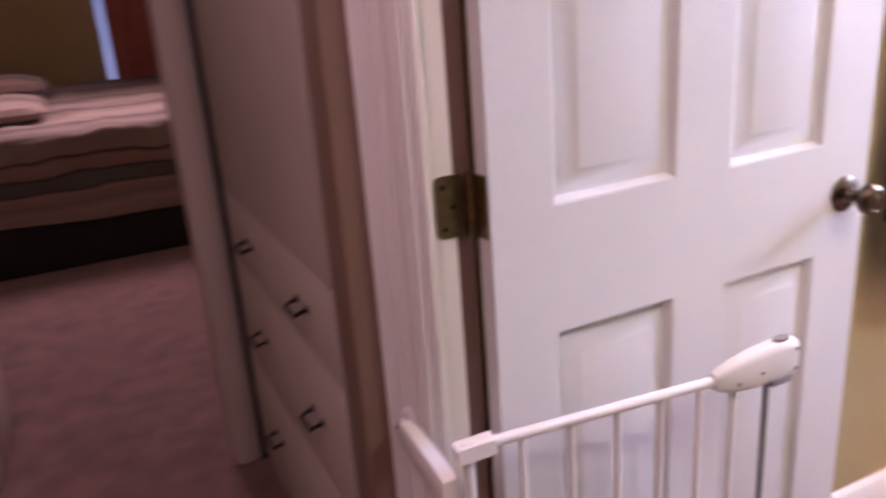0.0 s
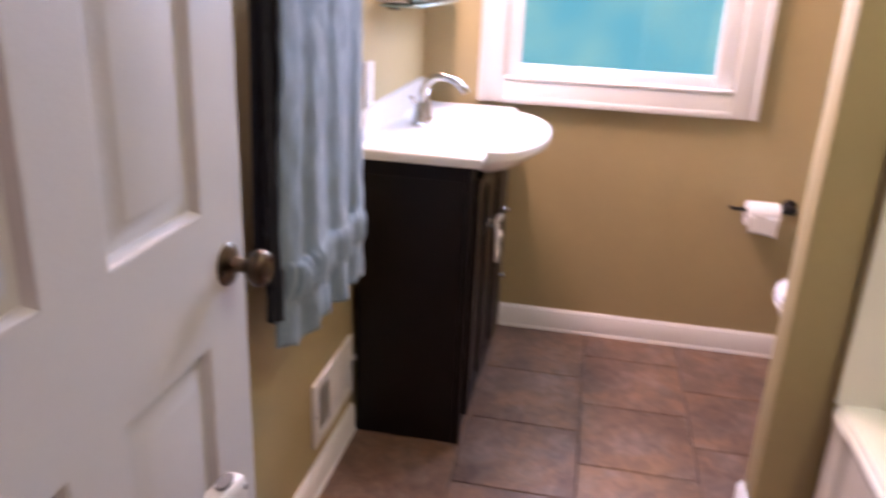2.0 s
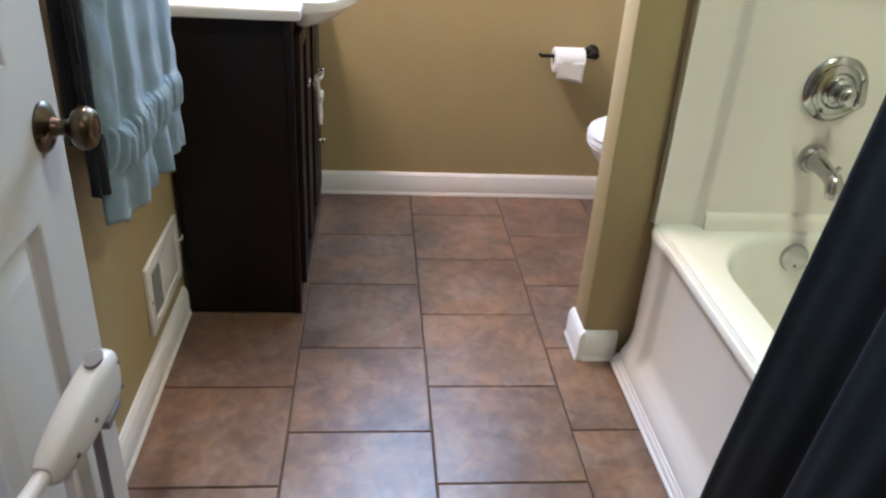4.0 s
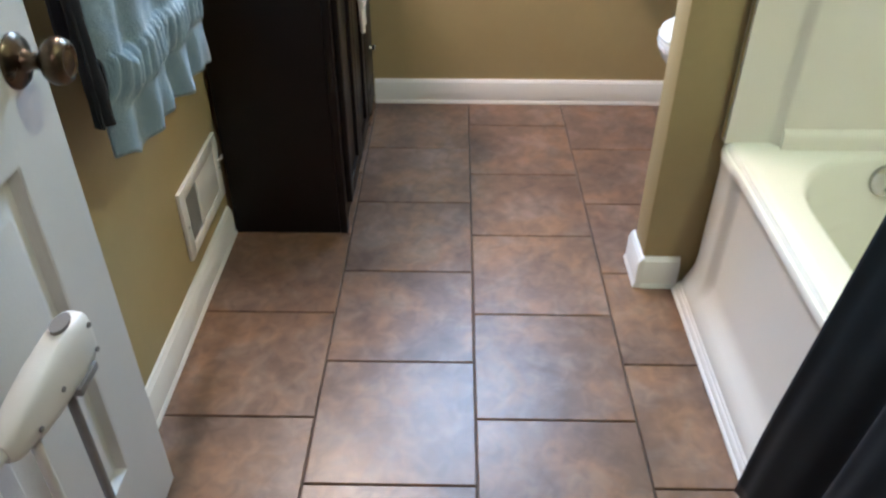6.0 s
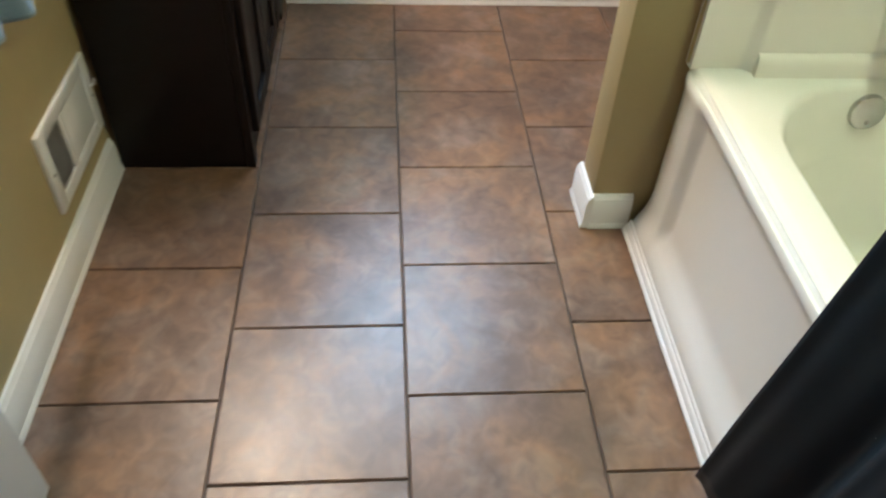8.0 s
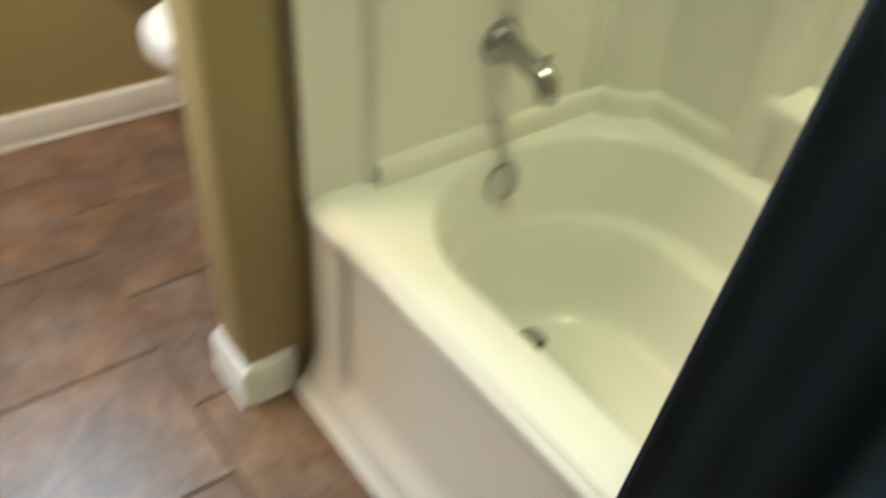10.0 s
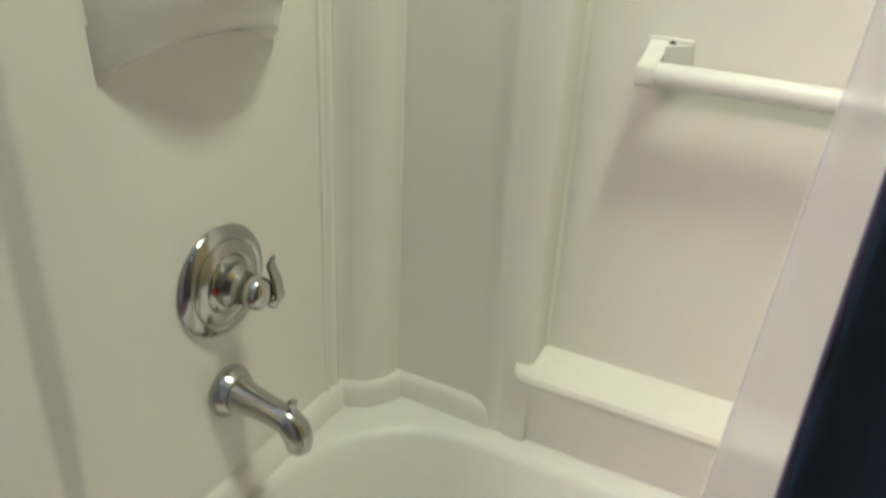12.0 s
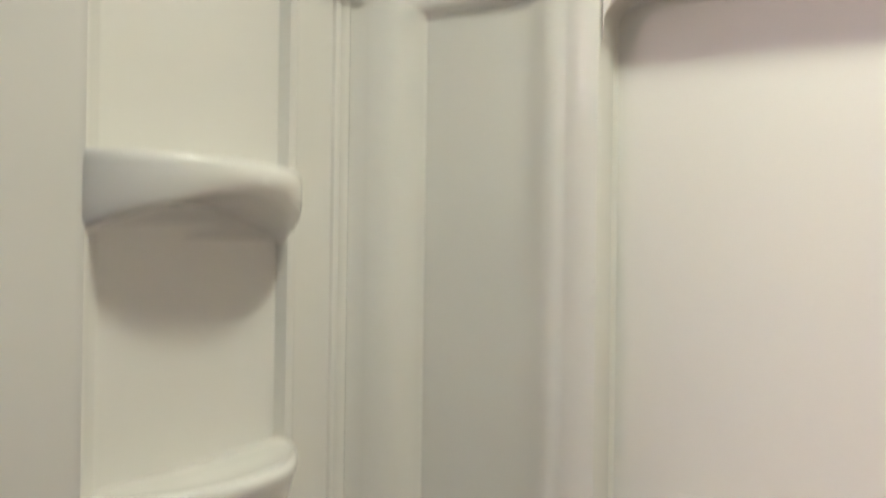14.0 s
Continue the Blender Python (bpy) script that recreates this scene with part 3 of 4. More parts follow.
# ---- vanity ----
v = thing("vanity", (2.6, 0.86, 0), "dark espresso wooden vanity cabinet with chrome knobs", "vanity cabinet")
part("body", box(2.218, 2.965, 0.724, 1.010, 0.0, 0.775, 0.001), ESPRESSO, v)
part("end_panel", box(2.218, 2.232, 0.7240, 1.010, 0.7755, 0.815), ESPRESSO, v)
for x0, x1 in ((2.216, 2.246), (2.936, 2.967)):
    part("stile", box(x0, x1, 0.704, 0.7235, 0.0, 0.815, 0.002), ESPRESSO, v)
for x0, x1, z0, z1 in ((2.246, 2.40, 0.775, 0.815), (2.80, 2.936, 0.775, 0.815), (2.40, 2.80, 0.7715, 0.778), (2.246, 2.936, 0.02, 0.075)):
    part("rail", box(x0, x1, 0.708, 0.7235, z0, z1), ESPRESSO, v)
part("divider", box(2.716, 2.730, 0.708, 0.7235, 0.075, 0.775), ESPRESSO, v)


def shaker(x0, x1, z0, z1, y=0.7075):
    return join(box(x0, x0 + 0.045, y - 0.018, y, z0, z1, 0.002), box(x1 - 0.045, x1, y - 0.018, y, z0, z1, 0.002),
                box(x0 + 0.045, x1 - 0.045, y - 0.018, y, z0, z0 + 0.045, 0.002), box(x0 + 0.045, x1 - 0.045, y - 0.018, y, z1 - 0.045, z1, 0.002),
                box(x0 + 0.044, x1 - 0.044, y - 0.009, y, z0 + 0.044, z1 - 0.044))


def cab_knob(x, z, up):
    part("knob", lathe([(0.007, 0), (0.005, 0.003), (0.004, 0.008), (0.008, 0.012), (0.0105, 0.015), (0.009, 0.019), (0.002, 0.0205)], (x, 0.6896, z), (0, -1, 0), 18), CHROME, up, "small chrome knob")


for x0, x1, kx in ((2.250, 2.480, 2.458), (2.484, 2.714, 2.506)):
    dr = part("door", shaker(x0, x1, 0.080, 0.770), ESPRESSO, v)
    cab_knob(kx, 0.59, dr)
for z0, z1 in ((0.080, 0.158), (0.162, 0.398), (0.402, 0.638), (0.642, 0.770)):
    dw = part("drawer_front", box(2.733, 2.934, 0.6895, 0.7075, z0, z1, 0.003), ESPRESSO, v)
    if 0.1 < z0 < 0.5:
        cab_knob(2.86, (z0 + z1) / 2, dw)
lock = thing("cabinet_lock", (2.482, 0.668, 0.55), "white plastic child lock on the vanity knobs", "cabinet lock")
part("strap", tube([(2.458, 0.668, 0.603), (2.458, 0.655, 0.610), (2.482, 0.652, 0.616), (2.506, 0.655, 0.610), (2.506, 0.668, 0.603), (2.506, 0.662, 0.54), (2.500, 0.658, 0.485)], 0.006, 8), PLASTIC, lock)
part("slider", box(2.450, 2.514, 0.650, 0.664, 0.540, 0.562, 0.004), PLASTIC, lock)
part("tail", tube([(2.460, 0.664, 0.603), (2.458, 0.660, 0.54), (2.462, 0.658, 0.478)], 0.0065, 8), PLASTIC, lock)


def bow(x):
    """Front edge of the basin top: straight wings and a bowed middle."""
    t = (x - 2.60) / 0.315
    return 0.682 - (0.142 * (1 - t * t) ** 0.5 if abs(t) < 1 else 0)


xs = [2.200] + [2.60 - 0.315 * math.cos(math.pi * k / 28) for k in range(29)] + [3.000]
outline = [(x, bow(x)) for x in xs]


def top_ring(z, off):
    return [Vector((min(max(x, 2.200 + off), 3.000 - off), y + off, z)) for x, y in outline] + [Vector((3.0 - off, y, z)) for y in (0.78, 0.88, 0.96)] + [
        Vector((3.0 - off - (0.8 - 2 * off) * k / 12, 1.0235, z)) for k in range(13)] + [Vector((2.2 + off, y, z)) for y in (0.96, 0.88, 0.78)]


t_ = thing("sink", (2.6, 0.85, 0.816), "white cultured marble basin top with bowed front", "sink")
BX, BY = 2.60, 0.765
nb = len(outline) + 2


def bowl_ring(z, rx, ry):
    return [Vector((BX + rx * (p.x - BX) / math.hypot((p.x - BX), (p.y - BY)), BY + ry * (p.y - BY) / math.hypot((p.x - BX), (p.y - BY)), z)) for p in top_ring(0, 0)]


part("slab", loft([top_ring(0.8155, 0.006), top_ring(0.818, 0.001), top_ring(0.826, 0.0), top_ring(0.838, 0.0), top_ring(0.843, 0.003), top_ring(0.845, 0.008),
     bowl_ring(0.845, 0.215, 0.160), bowl_ring(0.842, 0.205, 0.150), bowl_ring(0.822, 0.180, 0.128), bowl_ring(0.797, 0.13, 0.09), bowl_ring(0.783, 0.06, 0.04)], cap0=False), MARBLE, t_)
part("backsplash", prism([(2.205, 0.846), (3.0, 0.846), (3.0, 0.925), (2.36, 0.925), (2.31, 0.918), (2.27, 0.895), (2.235, 0.865)], "y", 1.006, 1.0235), MARBLE, t_)


def skirt_ring(z, k):
    pts = [Vector((2.60 + (x - 2.60) * (0.55 + 0.45 * k), 0.700 + (bow(x) + 0.012 - 0.700) * k, z)) for x, _ in outline[2:-2]]
    return pts + [Vector((pts[-1].x, 0.702, z)), Vector((pts[0].x, 0.702, z))]


part("bowl_skirt", loft([skirt_ring(0.8152, 0.96), skirt_ring(0.80, 0.90), skirt_ring(0.782, 0.74), skirt_ring(0.768, 0.45), skirt_ring(0.758, 0.08)]), MARBLE, t_)
part("drain", lathe([(0.017, 0), (0.017, 0.002), (0.011, 0.003), (0.002, 0.002)], (2.60, 0.765, 0.7826)), CHROME, t_)
fc = thing("basin_faucet", (2.60, 0.925, 0.845), "chrome gooseneck basin faucet with two levers", "faucet")
part("base", loft([[Vector((2.60 + a * math.cos(q), 0.925 + b * math.sin(q), z)) for q in [2 * math.pi * k / 32 for k in range(32)]] for z, a, b in ((0.8455, 0.082, 0.028), (0.853, 0.082, 0.028), (0.858, 0.074, 0.021))]), CHROME, fc)
part("spout", tube([(2.60, 0.925, 0.856), (2.60, 0.928, 0.90), (2.60, 0.926, 0.935), (2.60, 0.915, 0.962), (2.60, 0.893, 0.980), (2.60, 0.865, 0.984), (2.60, 0.835, 0.976), (2.60, 0.810, 0.958), (2.60, 0.798, 0.940)],
     [0.017, 0.0135, 0.012, 0.0115, 0.0115, 0.0115, 0.012, 0.0125, 0.012], 18), CHROME, fc)
for sx in (-1, 1):
    x = 2.60 + sx * 0.052
    hnd = part("handle", lathe([(0.020, 0), (0.018, 0.008), (0.013, 0.030), (0.014, 0.048), (0.010, 0.056), (0.002, 0.058)], (x, 0.925, 0.856), (0, 0, 1), 20), CHROME, fc)
    part("lever", tube([(x, 0.925, 0.904), (x + sx * 0.03, 0.930, 0.916), (x + sx * 0.055, 0.934, 0.935)], [0.006, 0.0055, 0.0065], 10), CHROME, hnd)

# ---- mirrored cabinet ----
mc = thing("medicine_cabinet", (2.72, 0.975, 1.19), "mirrored medicine cabinet with a dark metal edge", "medicine cabinet")
part("body", box(2.43, 3.03, 0.938, 1.0235, 1.192, 1.80), WHITE, mc)
part("mirror_door", box(2.440, 3.020, 0.926, 0.9375, 1.200, 1.795, 0.003), MIRROR, mc)
part("side_mirror", box(2.4265, 2.4295, 0.942, 1.020, 1.198, 1.795), MIRROR, mc)
part("edge_trim", join(box(2.424, 2.4395, 0.924, 0.9375, 1.190, 1.80, 0.002), box(2.4395, 3.03, 0.924, 0.9375, 1.190, 1.1995, 0.001)), BRONZE, mc, "dark metal edge trim")
gs = thing("glass_shelf", (2.74, 0.96, 1.178), "clear green-edged glass shelf under the mirrored cabinet", "shelf")
part("plate", box(2.47, 3.050, 0.912, 1.0235, 1.178, 1.183, 0.001), material("green_edged_glass", (0.42, 0.58, 0.52), 0.08, vary=0.05), gs)
for x in (2.55, 2.97):
    part("clip", box(x - 0.01, x + 0.01, 0.99, 1.0235, 1.166, 1.1755, 0.002), CHROME, gs)

# ---- bathtub ----
tb = thing("bathtub", (1.28, -0.51, 0), "glossy white acrylic alcove bathtub with apron front", "bathtub")


def tub_outer(z, y1):
    return rounded(0.603, 1.968, -0.872, y1, 0.012, z)


tub_rings = [tub_outer(0.404, -0.186), tub_outer(0.4195, -0.180)]
for z, x0, x1, y0, y1, rr in ((0.420, 0.735, 1.932, -0.794, -0.254, 0.215), (0.416, 0.742, 1.925, -0.788, -0.261, 0.215), (0.405, 0.747, 1.919, -0.783, -0.267, 0.215), (0.33, 0.77, 1.908, -0.772, -0.285, 0.21), (0.275, 0.79, 1.900, -0.764, -0.300, 0.20),
                        (0.266, 0.795, 1.898, -0.758, -0.303, 0.20), (0.259, 0.80, 1.896, -0.736, -0.305, 0.19), (0.250, 0.805, 1.895, -0.728, -0.308, 0.19), (0.15, 0.86, 1.882, -0.712, -0.335, 0.18), (0.10, 0.89, 1.872, -0.695, -0.352, 0.17),
                        (0.072, 0.91, 1.852, -0.680, -0.375, 0.16), (0.060, 0.94, 1.825, -0.655, -0.405, 0.14), (0.057, 1.0, 1.76, -0.61, -0.45, 0.08)):
    tub_rings.append(rounded(x0, x1, y0, y1, rr, z))
part("shell", loft(tub_rings, cap0=False), TUB, tb)
# apron: a proud post at the end, a recessed panel, a swelling plinth and a beaded rim
POST = [(-0.146, 0.0005), (-0.146, 0.030), (-0.149, 0.046), (-0.155, 0.062), (-0.161, 0.080), (-0.165, 0.110), (-0.167, 0.350), (-0.166, 0.372), (-0.163, 0.384),
        (-0.161, 0.394), (-0.163, 0.405), (-0.168, 0.410), (-0.172, 0.4100), (-0.176, 0.4160), (-0.184, 0.4200), (-0.205, 0.4203)]
PANEL = [(-0.146, 0.0005), (-0.146, 0.030), (-0.150, 0.048), (-0.162, 0.066), (-0.177, 0.082), (-0.186, 0.110), (-0.188, 0.350), (-0.186, 0.366), (-0.178, 0.378),
         (-0.169, 0.388), (-0.167, 0.399), (-0.171, 0.408), (-0.176, 0.4085), (-0.180, 0.4150), (-0.187, 0.4200), (-0.205, 0.4203)]


def apron_at(x):
    k = min(1.0, max(0.0, (1.895 - x) / 0.035))
    k = k * k * (3 - 2 * k)
    turn = 0.011 * min(1.0, max(0.0, (x - 1.945) / 0.042)) ** 2
    return [Vector((x, a[0] + (b[0] - a[0]) * k - turn * min(1.0, a[1] / 0.06), a[1] + (b[1] - a[1]) * k)) for a, b in zip(POST, PANEL)]


part("apron", loft([apron_at(x) for x in (1.988, 1.980, 1.970, 1.958, 1.945, 1.895, 1.889, 1.883, 1.877, 1.871, 1.865, 1.860, 1.80, 1.2, 0.603)], False, False, False), TUB, tb, "white moulded apron with recessed panel")
part("end_flange", box(1.9685, 2.0035, -0.30, -0.183, 0.0005, 0.4195, 0.002), TUB, tb)
ov = part("overflow_plate", lathe([(0.036, 0), (0.036, 0.004), (0.033, 0.009), (0.020, 0.012), (0.002, 0.0125)], (1.912, -0.506, 0.366), (-1, 0, 0.12), 28), CHROME, tb, "round chrome overflow plate")
part("overflow_screw", lathe([(0.005, 0), (0.004, 0.002)], (1.8995, -0.506, 0.350), (-1, 0, 0.12), 10), GREY, ov)
part("drain", lathe([(0.032, 0), (0.032, 0.003), (0.026, 0.004), (0.022, 0.001), (0.021, 0.016), (0.017, 0.020), (0.002, 0.021)], (1.800, -0.530, 0.0585), (0, 0, 1), 24), CHROME, tb, "chrome drain with stopper")
setting("trim_tub", prism([(-0.147, 0.0005), (-0.129, 0.0005), (-0.129, 0.005), (-0.132, 0.008), (-0.1345, 0.0085), (-0.135, 0.014), (-0.139, 0.019), (-0.142, 0.0195), (-0.1425, 0.026), (-0.147, 0.029)], "x", 0.601, 1.988), WHITE, "white stepped trim strip along the tub's foot", "trim")
setting("sealant", tube([(1.988, -0.1685, 0.425), (1.988, -0.1685, 0.60), (1.988, -0.1685, 1.76)], 0.004, 8), TAN, "painted sealant bead beside the tub surround", "trim")

# ---- tub surround ----
CX, CY, CR = 1.958, -0.838, 0.071
end_side = [(1.974, -0.170), (1.974, -0.258), (1.971, -0.268), (1.960, -0.278), (1.956, -0.288)]
beads = [(1.956, -0.722), (1.952, -0.7245), (1.951, -0.729), (1.955, -0.7325), (1.956, -0.740), (1.952, -0.744), (1.950, -0.750), (1.952, -0.756), (1.956, -0.761)]
arc = [(CX + CR * math.cos(radians(90 + 9 * k)), CY + CR * math.sin(radians(90 + 9 * k))) for k in range(1, 11)]
pil = [(1.760, -0.840), (1.742, -0.8385), (1.728, -0.834), (1.716, -0.828), (1.704, -0.824), (1.694, -0.824), (1.688, -0.826), (1.682, -0.825), (1.674, -0.821), (1.652, -0.820), (1.644, -0.823), (1.640, -0.832), (1.639, -0.868), (1.634, -0.874)]
back = [(1.886, -0.840)] + pil + [(2.6 - x, y) for x, y in reversed(pil)] + [(0.612, -0.840)]
niche = [(1.956, -0.366), (1.953, -0.372), (1.956, -0.378), (1.972, -0.398), (1.974, -0.404), (1.972, -0.634), (1.970, -0.638), (1.957, -0.643), (1.953, -0.650), (1.956, -0.660)]
behind = [(0.612, -0.917), (2.004, -0.917), (2.004, -0.170)]
s_ = thing("tub_surround", (1.3, -0.86, 0.42), "glossy white moulded fibreglass tub surround", "tub surround")
part("lower_panel", prism(end_side + beads + arc + back + behind, "z", 0.417, 1.100), SURR, s_)
part("upper_panel", prism(end_side + niche + beads + arc + back + behind, "z", 1.100, 1.672), SURR, s_)


def moved(path, d):
    """The wall's line moved d into the tub."""
    out_ = []
    for i, (x, y) in enumerate(path):
        a, b = Vector(path[max(i - 1, 0)]), Vector(path[min(i + 1, len(path) - 1)])
        t = (b - a).normalized()
        n = Vector((t.y, -t.x))
        if n.x > 0.3 or (abs(n.x) < 0.3 and n.y < 0):
            n = -n
        out_.append((x + n.x * d, y + n.y * d))
    return out_


lip_line = [(1.958, -0.282), (1.956, -0.30), (1.956, -0.50), (1.956, -0.70), (1.956, -0.755)] + arc + [(1.886, -0.842), (1.80, -0.840), (1.735, -0.839), (1.722, -0.836), (1.708, -0.840)]
lip_rings = []
for dd, z in ((-0.003, 0.417), (0.017, 0.417), (0.015, 0.445), (0.012, 0.455), (0.006, 0.461), (-0.003, 0.463)):
    lip_rings.append([Vector((x, y, z)) for x, y in moved(lip_line, dd)])
part("lip", loft([[r[k] for r in lip_rings] for k in range(len(lip_line))]), SURR, s_)
cap_line = [(1.974, -0.170), (1.960, -0.29), (1.955, -0.76), (1.945, -0.80), (1.90, -0.838), (1.87, -0.845), (1.60, -0.838), (0.612, -0.838)]
cap_rings = []
for dd, z in ((-0.02, 1.670), (0.006, 1.670), (0.014, 1.677), (0.016, 1.75), (0.006, 1.775), (-0.02, 1.78)):
    cap_rings.append([Vector((x, y, z)) for x, y in moved(cap_line, dd)])
part("top_band", loft([[r[k] for r in cap_rings] for k in range(len(cap_line))]), SURR, s_)
part("recess_header", prism([(1.6385, 1.671), (0.9615, 1.671), (0.9615, 1.60)] + [(1.00 - 0.0385 * math.cos(radians(15 * k)), 1.620 + 0.0385 * math.sin(radians(15 * k))) for k in range(1, 7)]
     + [(1.60 + 0.0385 * math.sin(radians(15 * k)), 1.620 + 0.0385 * math.cos(radians(15 * k))) for k in range(0, 6)] + [(1.6385, 1.60)], "y", -0.873, -0.8215), SURR, s_)
ledge = [(-0.880, 0.580), (-0.846, 0.574), (-0.814, 0.566), (-0.804, 0.560), (-0.801, 0.552), (-0.805, 0.543), (-0.816, 0.536), (-0.821, 0.524), (-0.829, 0.505), (-0.832, 0.470), (-0.832, 0.417), (-0.880, 0.417)]
part("soap_ledge", loft([[Vector((x, y if y < -0.826 else -0.826 + (y + 0.826) * f, z)) for y, z in ledge] for x, f in ((0.94, 1.0), (1.630, 1.0), (1.646, 0.94), (1.658, 0.78), (1.665, 0.52), (1.668, 0.15))]), SURR, s_)


SY = -0.506


def shelf(name, zt, slope):
    """Bowed corner-to-corner shelf moulded into the end wall, with a coved underside."""
    rings_ = []
    if slope:
        lower = ((0.016, 0.070, 0.144), (0.024, 0.062, 0.143), (0.038, 0.050, 0.142), (0.052, 0.036, 0.141), (0.064, 0.012, 0.140), (0.070, -0.020, 0.139))
    else:
        lower = ((0.022, 0.073, 0.144), (0.027, 0.069, 0.144), (0.030, 0.060, 0.143), (0.032, 0.045, 0.142), (0.035, 0.020, 0.141), (0.040, -0.020, 0.140))
    for z, b, half in ((zt - 0.004, 0.020, 0.128), (zt - 0.002, 0.055, 0.137), (zt, 0.064, 0.141), (zt - 0.003, 0.070, 0.143), (zt - 0.009, 0.073, 0.144), *[(zt - h, b_, f_) for h, b_, f_ in lower]):
        ring = []
        for k in range(25):
            s = -1 + 2 * k / 24
            drop = (0.030 * abs(s) ** 3 if slope else 0.036 * s * s) * min(1.0, max(0.0, (zt - z - 0.010) / (0.034 if slope else 0.018)))
            ring.append(Vector((1.957 - b * (1 - abs(s) ** 2.4) - 0.012 * (b > 0.015) * (1 - s ** 12), SY + 0.955 * half * s, z - drop)))
        rings_.append(ring + [Vector((1.985, SY + 0.955 * half, z - drop)), Vector((1.985, SY - 0.955 * half, z - drop))])
    return part(name, loft(rings_), SURR, s_)


shelf("shelf", 1.134, True)
shelf("shelf", 1.436, False)
gbar = thing("grab_bar", (1.33, -0.85, 1.04), "white plastic towel bar on the surround's back wall", "grab bar")
part("rod", tube([(1.546, -0.826, 1.032), (1.06, -0.826, 1.032)], 0.0145, 18), PLASTIC, gbar)
for x, k in ((1.541, 1), (1.060, -1)):
    holder = loft([[Vector((x + 0.0115 * a, y, z)) for a, z in ((-1, z0), (1, z0), (1, z1), (-1, z1))] for y, z0, z1 in ((-0.870, 1.030, 1.066), (-0.862, 1.027, 1.063), (-0.848, 1.019, 1.054), (-0.832, 1.0155, 1.048), (-0.815, 1.016, 1.046), (-0.810, 1.021, 1.041))])
    bmesh.ops.bevel(holder, geom=holder.edges[:], offset=0.0015, segments=1, affect="EDGES")
    web = prism([(x - k * 0.013, -0.872), (x - k * 0.042, -0.872), (x - k * 0.040, -0.866), (x - k * 0.013, -0.845)], "z", 1.032, 1.062)
    br = part("bracket", join(box(min(x + k * 0.015, x - k * 0.042), max(x + k * 0.015, x - k * 0.042), -0.8735, -0.867, 1.026, 1.069, 0.003), holder, web), PLASTIC, gbar)
    part("screw", lathe([(0.0045, 0), (0.004, 0.001)], (x - k * 0.0165, -0.8665, 1.0615), (0, 1, 0.1), 10), BLACK, br)

# ---- tub and shower fittings ----
VY, VZ = -0.510, 0.769
vv = thing("shower_valve", (1.956, VY, VZ), "chrome shower valve with round plate and lever", "shower valve")
part("escutcheon", lathe([(0.073, 0), (0.074, 0.004), (0.071, 0.009), (0.060, 0.014), (0.056, 0.012), (0.053, 0.0145), (0.041, 0.018), (0.037, 0.015), (0.034, 0.018), (0.028, 0.019)], (1.956, VY, VZ), (-1, 0, 0), 48), CHROME, vv)
hub = part("hub", lathe([(0.029, 0.018), (0.029, 0.030), (0.022, 0.036), (0.020, 0.048), (0.0225, 0.056), (0.021, 0.066), (0.014, 0.073), (0.003, 0.075)], (1.956, VY, VZ), (-1, 0, 0), 28), CHROME, vv)
part("hot_mark", box(1.9345, 1.9365, VY + 0.031, VY + 0.033, VZ - 0.002, VZ + 0.008), material("red_mark", (0.35, 0.02, 0.015), 0.4), vv, "small red hot mark")
part("lever", tube([(1.890, VY - 0.006, VZ - 0.012), (1.884, VY - 0.014, VZ - 0.020), (1.880, VY - 0.020, VZ - 0.010), (1.884, VY - 0.021, VZ + 0.012), (1.891, VY - 0.020, VZ + 0.032), (1.888, VY - 0.023, VZ + 0.043)],
     [0.006, 0.008, 0.011, 0.011, 0.009, 0.005], 12, 0.4), CHROME, vv)
sp = thing("tub_spout", (1.956, -0.505, 0.605), "chrome tub spout with diverter knob", "tub spout")
part("flange", lathe([(0.036, 0), (0.037, 0.006), (0.033, 0.014), (0.028, 0.022)], (1.956, -0.505, 0.605), (-1, 0, 0), 28), CHROME, sp)
part("spout", tube([(1.945, -0.505, 0.605), (1.925, -0.505, 0.604), (1.90, -0.505, 0.601), (1.877, -0.506, 0.597), (1.858, -0.507, 0.592), (1.846, -0.507, 0.582), (1.841, -0.507, 0.568), (1.841, -0.507, 0.555)],
     [0.028, 0.0225, 0.0195, 0.0185, 0.0190, 0.0200, 0.0190, 0.0165], 24), CHROME, sp)
part("diverter_knob", lathe([(0.0035, 0), (0.0035, 0.012), (0.007, 0.014), (0.007, 0.019), (0.003, 0.021)], (1.849, -0.507, 0.606), (0, 0, 1), 14), CHROME, sp)

# ---- curtain and liner ----
rod = thing("curtain_rod", (1.3, -0.13, 1.96), "chrome shower curtain rod between the walls", "curtain rod")
part("rod", tube([(0.605, -0.205, 1.96), (2.003, -0.205, 1.96)], 0.012, 16), CHROME, rod)
for x, s in ((0.6005, 1), (2.0045, -1)):
    part("flange", lathe([(0.032, 0), (0.032, 0.004), (0.018, 0.012), (0.0145, 0.020)], (x, -0.205, 1.96), (s, 0, 0), 20), CHROME, rod)
ct = thing("shower_curtain", (1.0, -0.12, 0.06), "dark navy satin shower curtain hanging in folds outside the tub", "curtain")


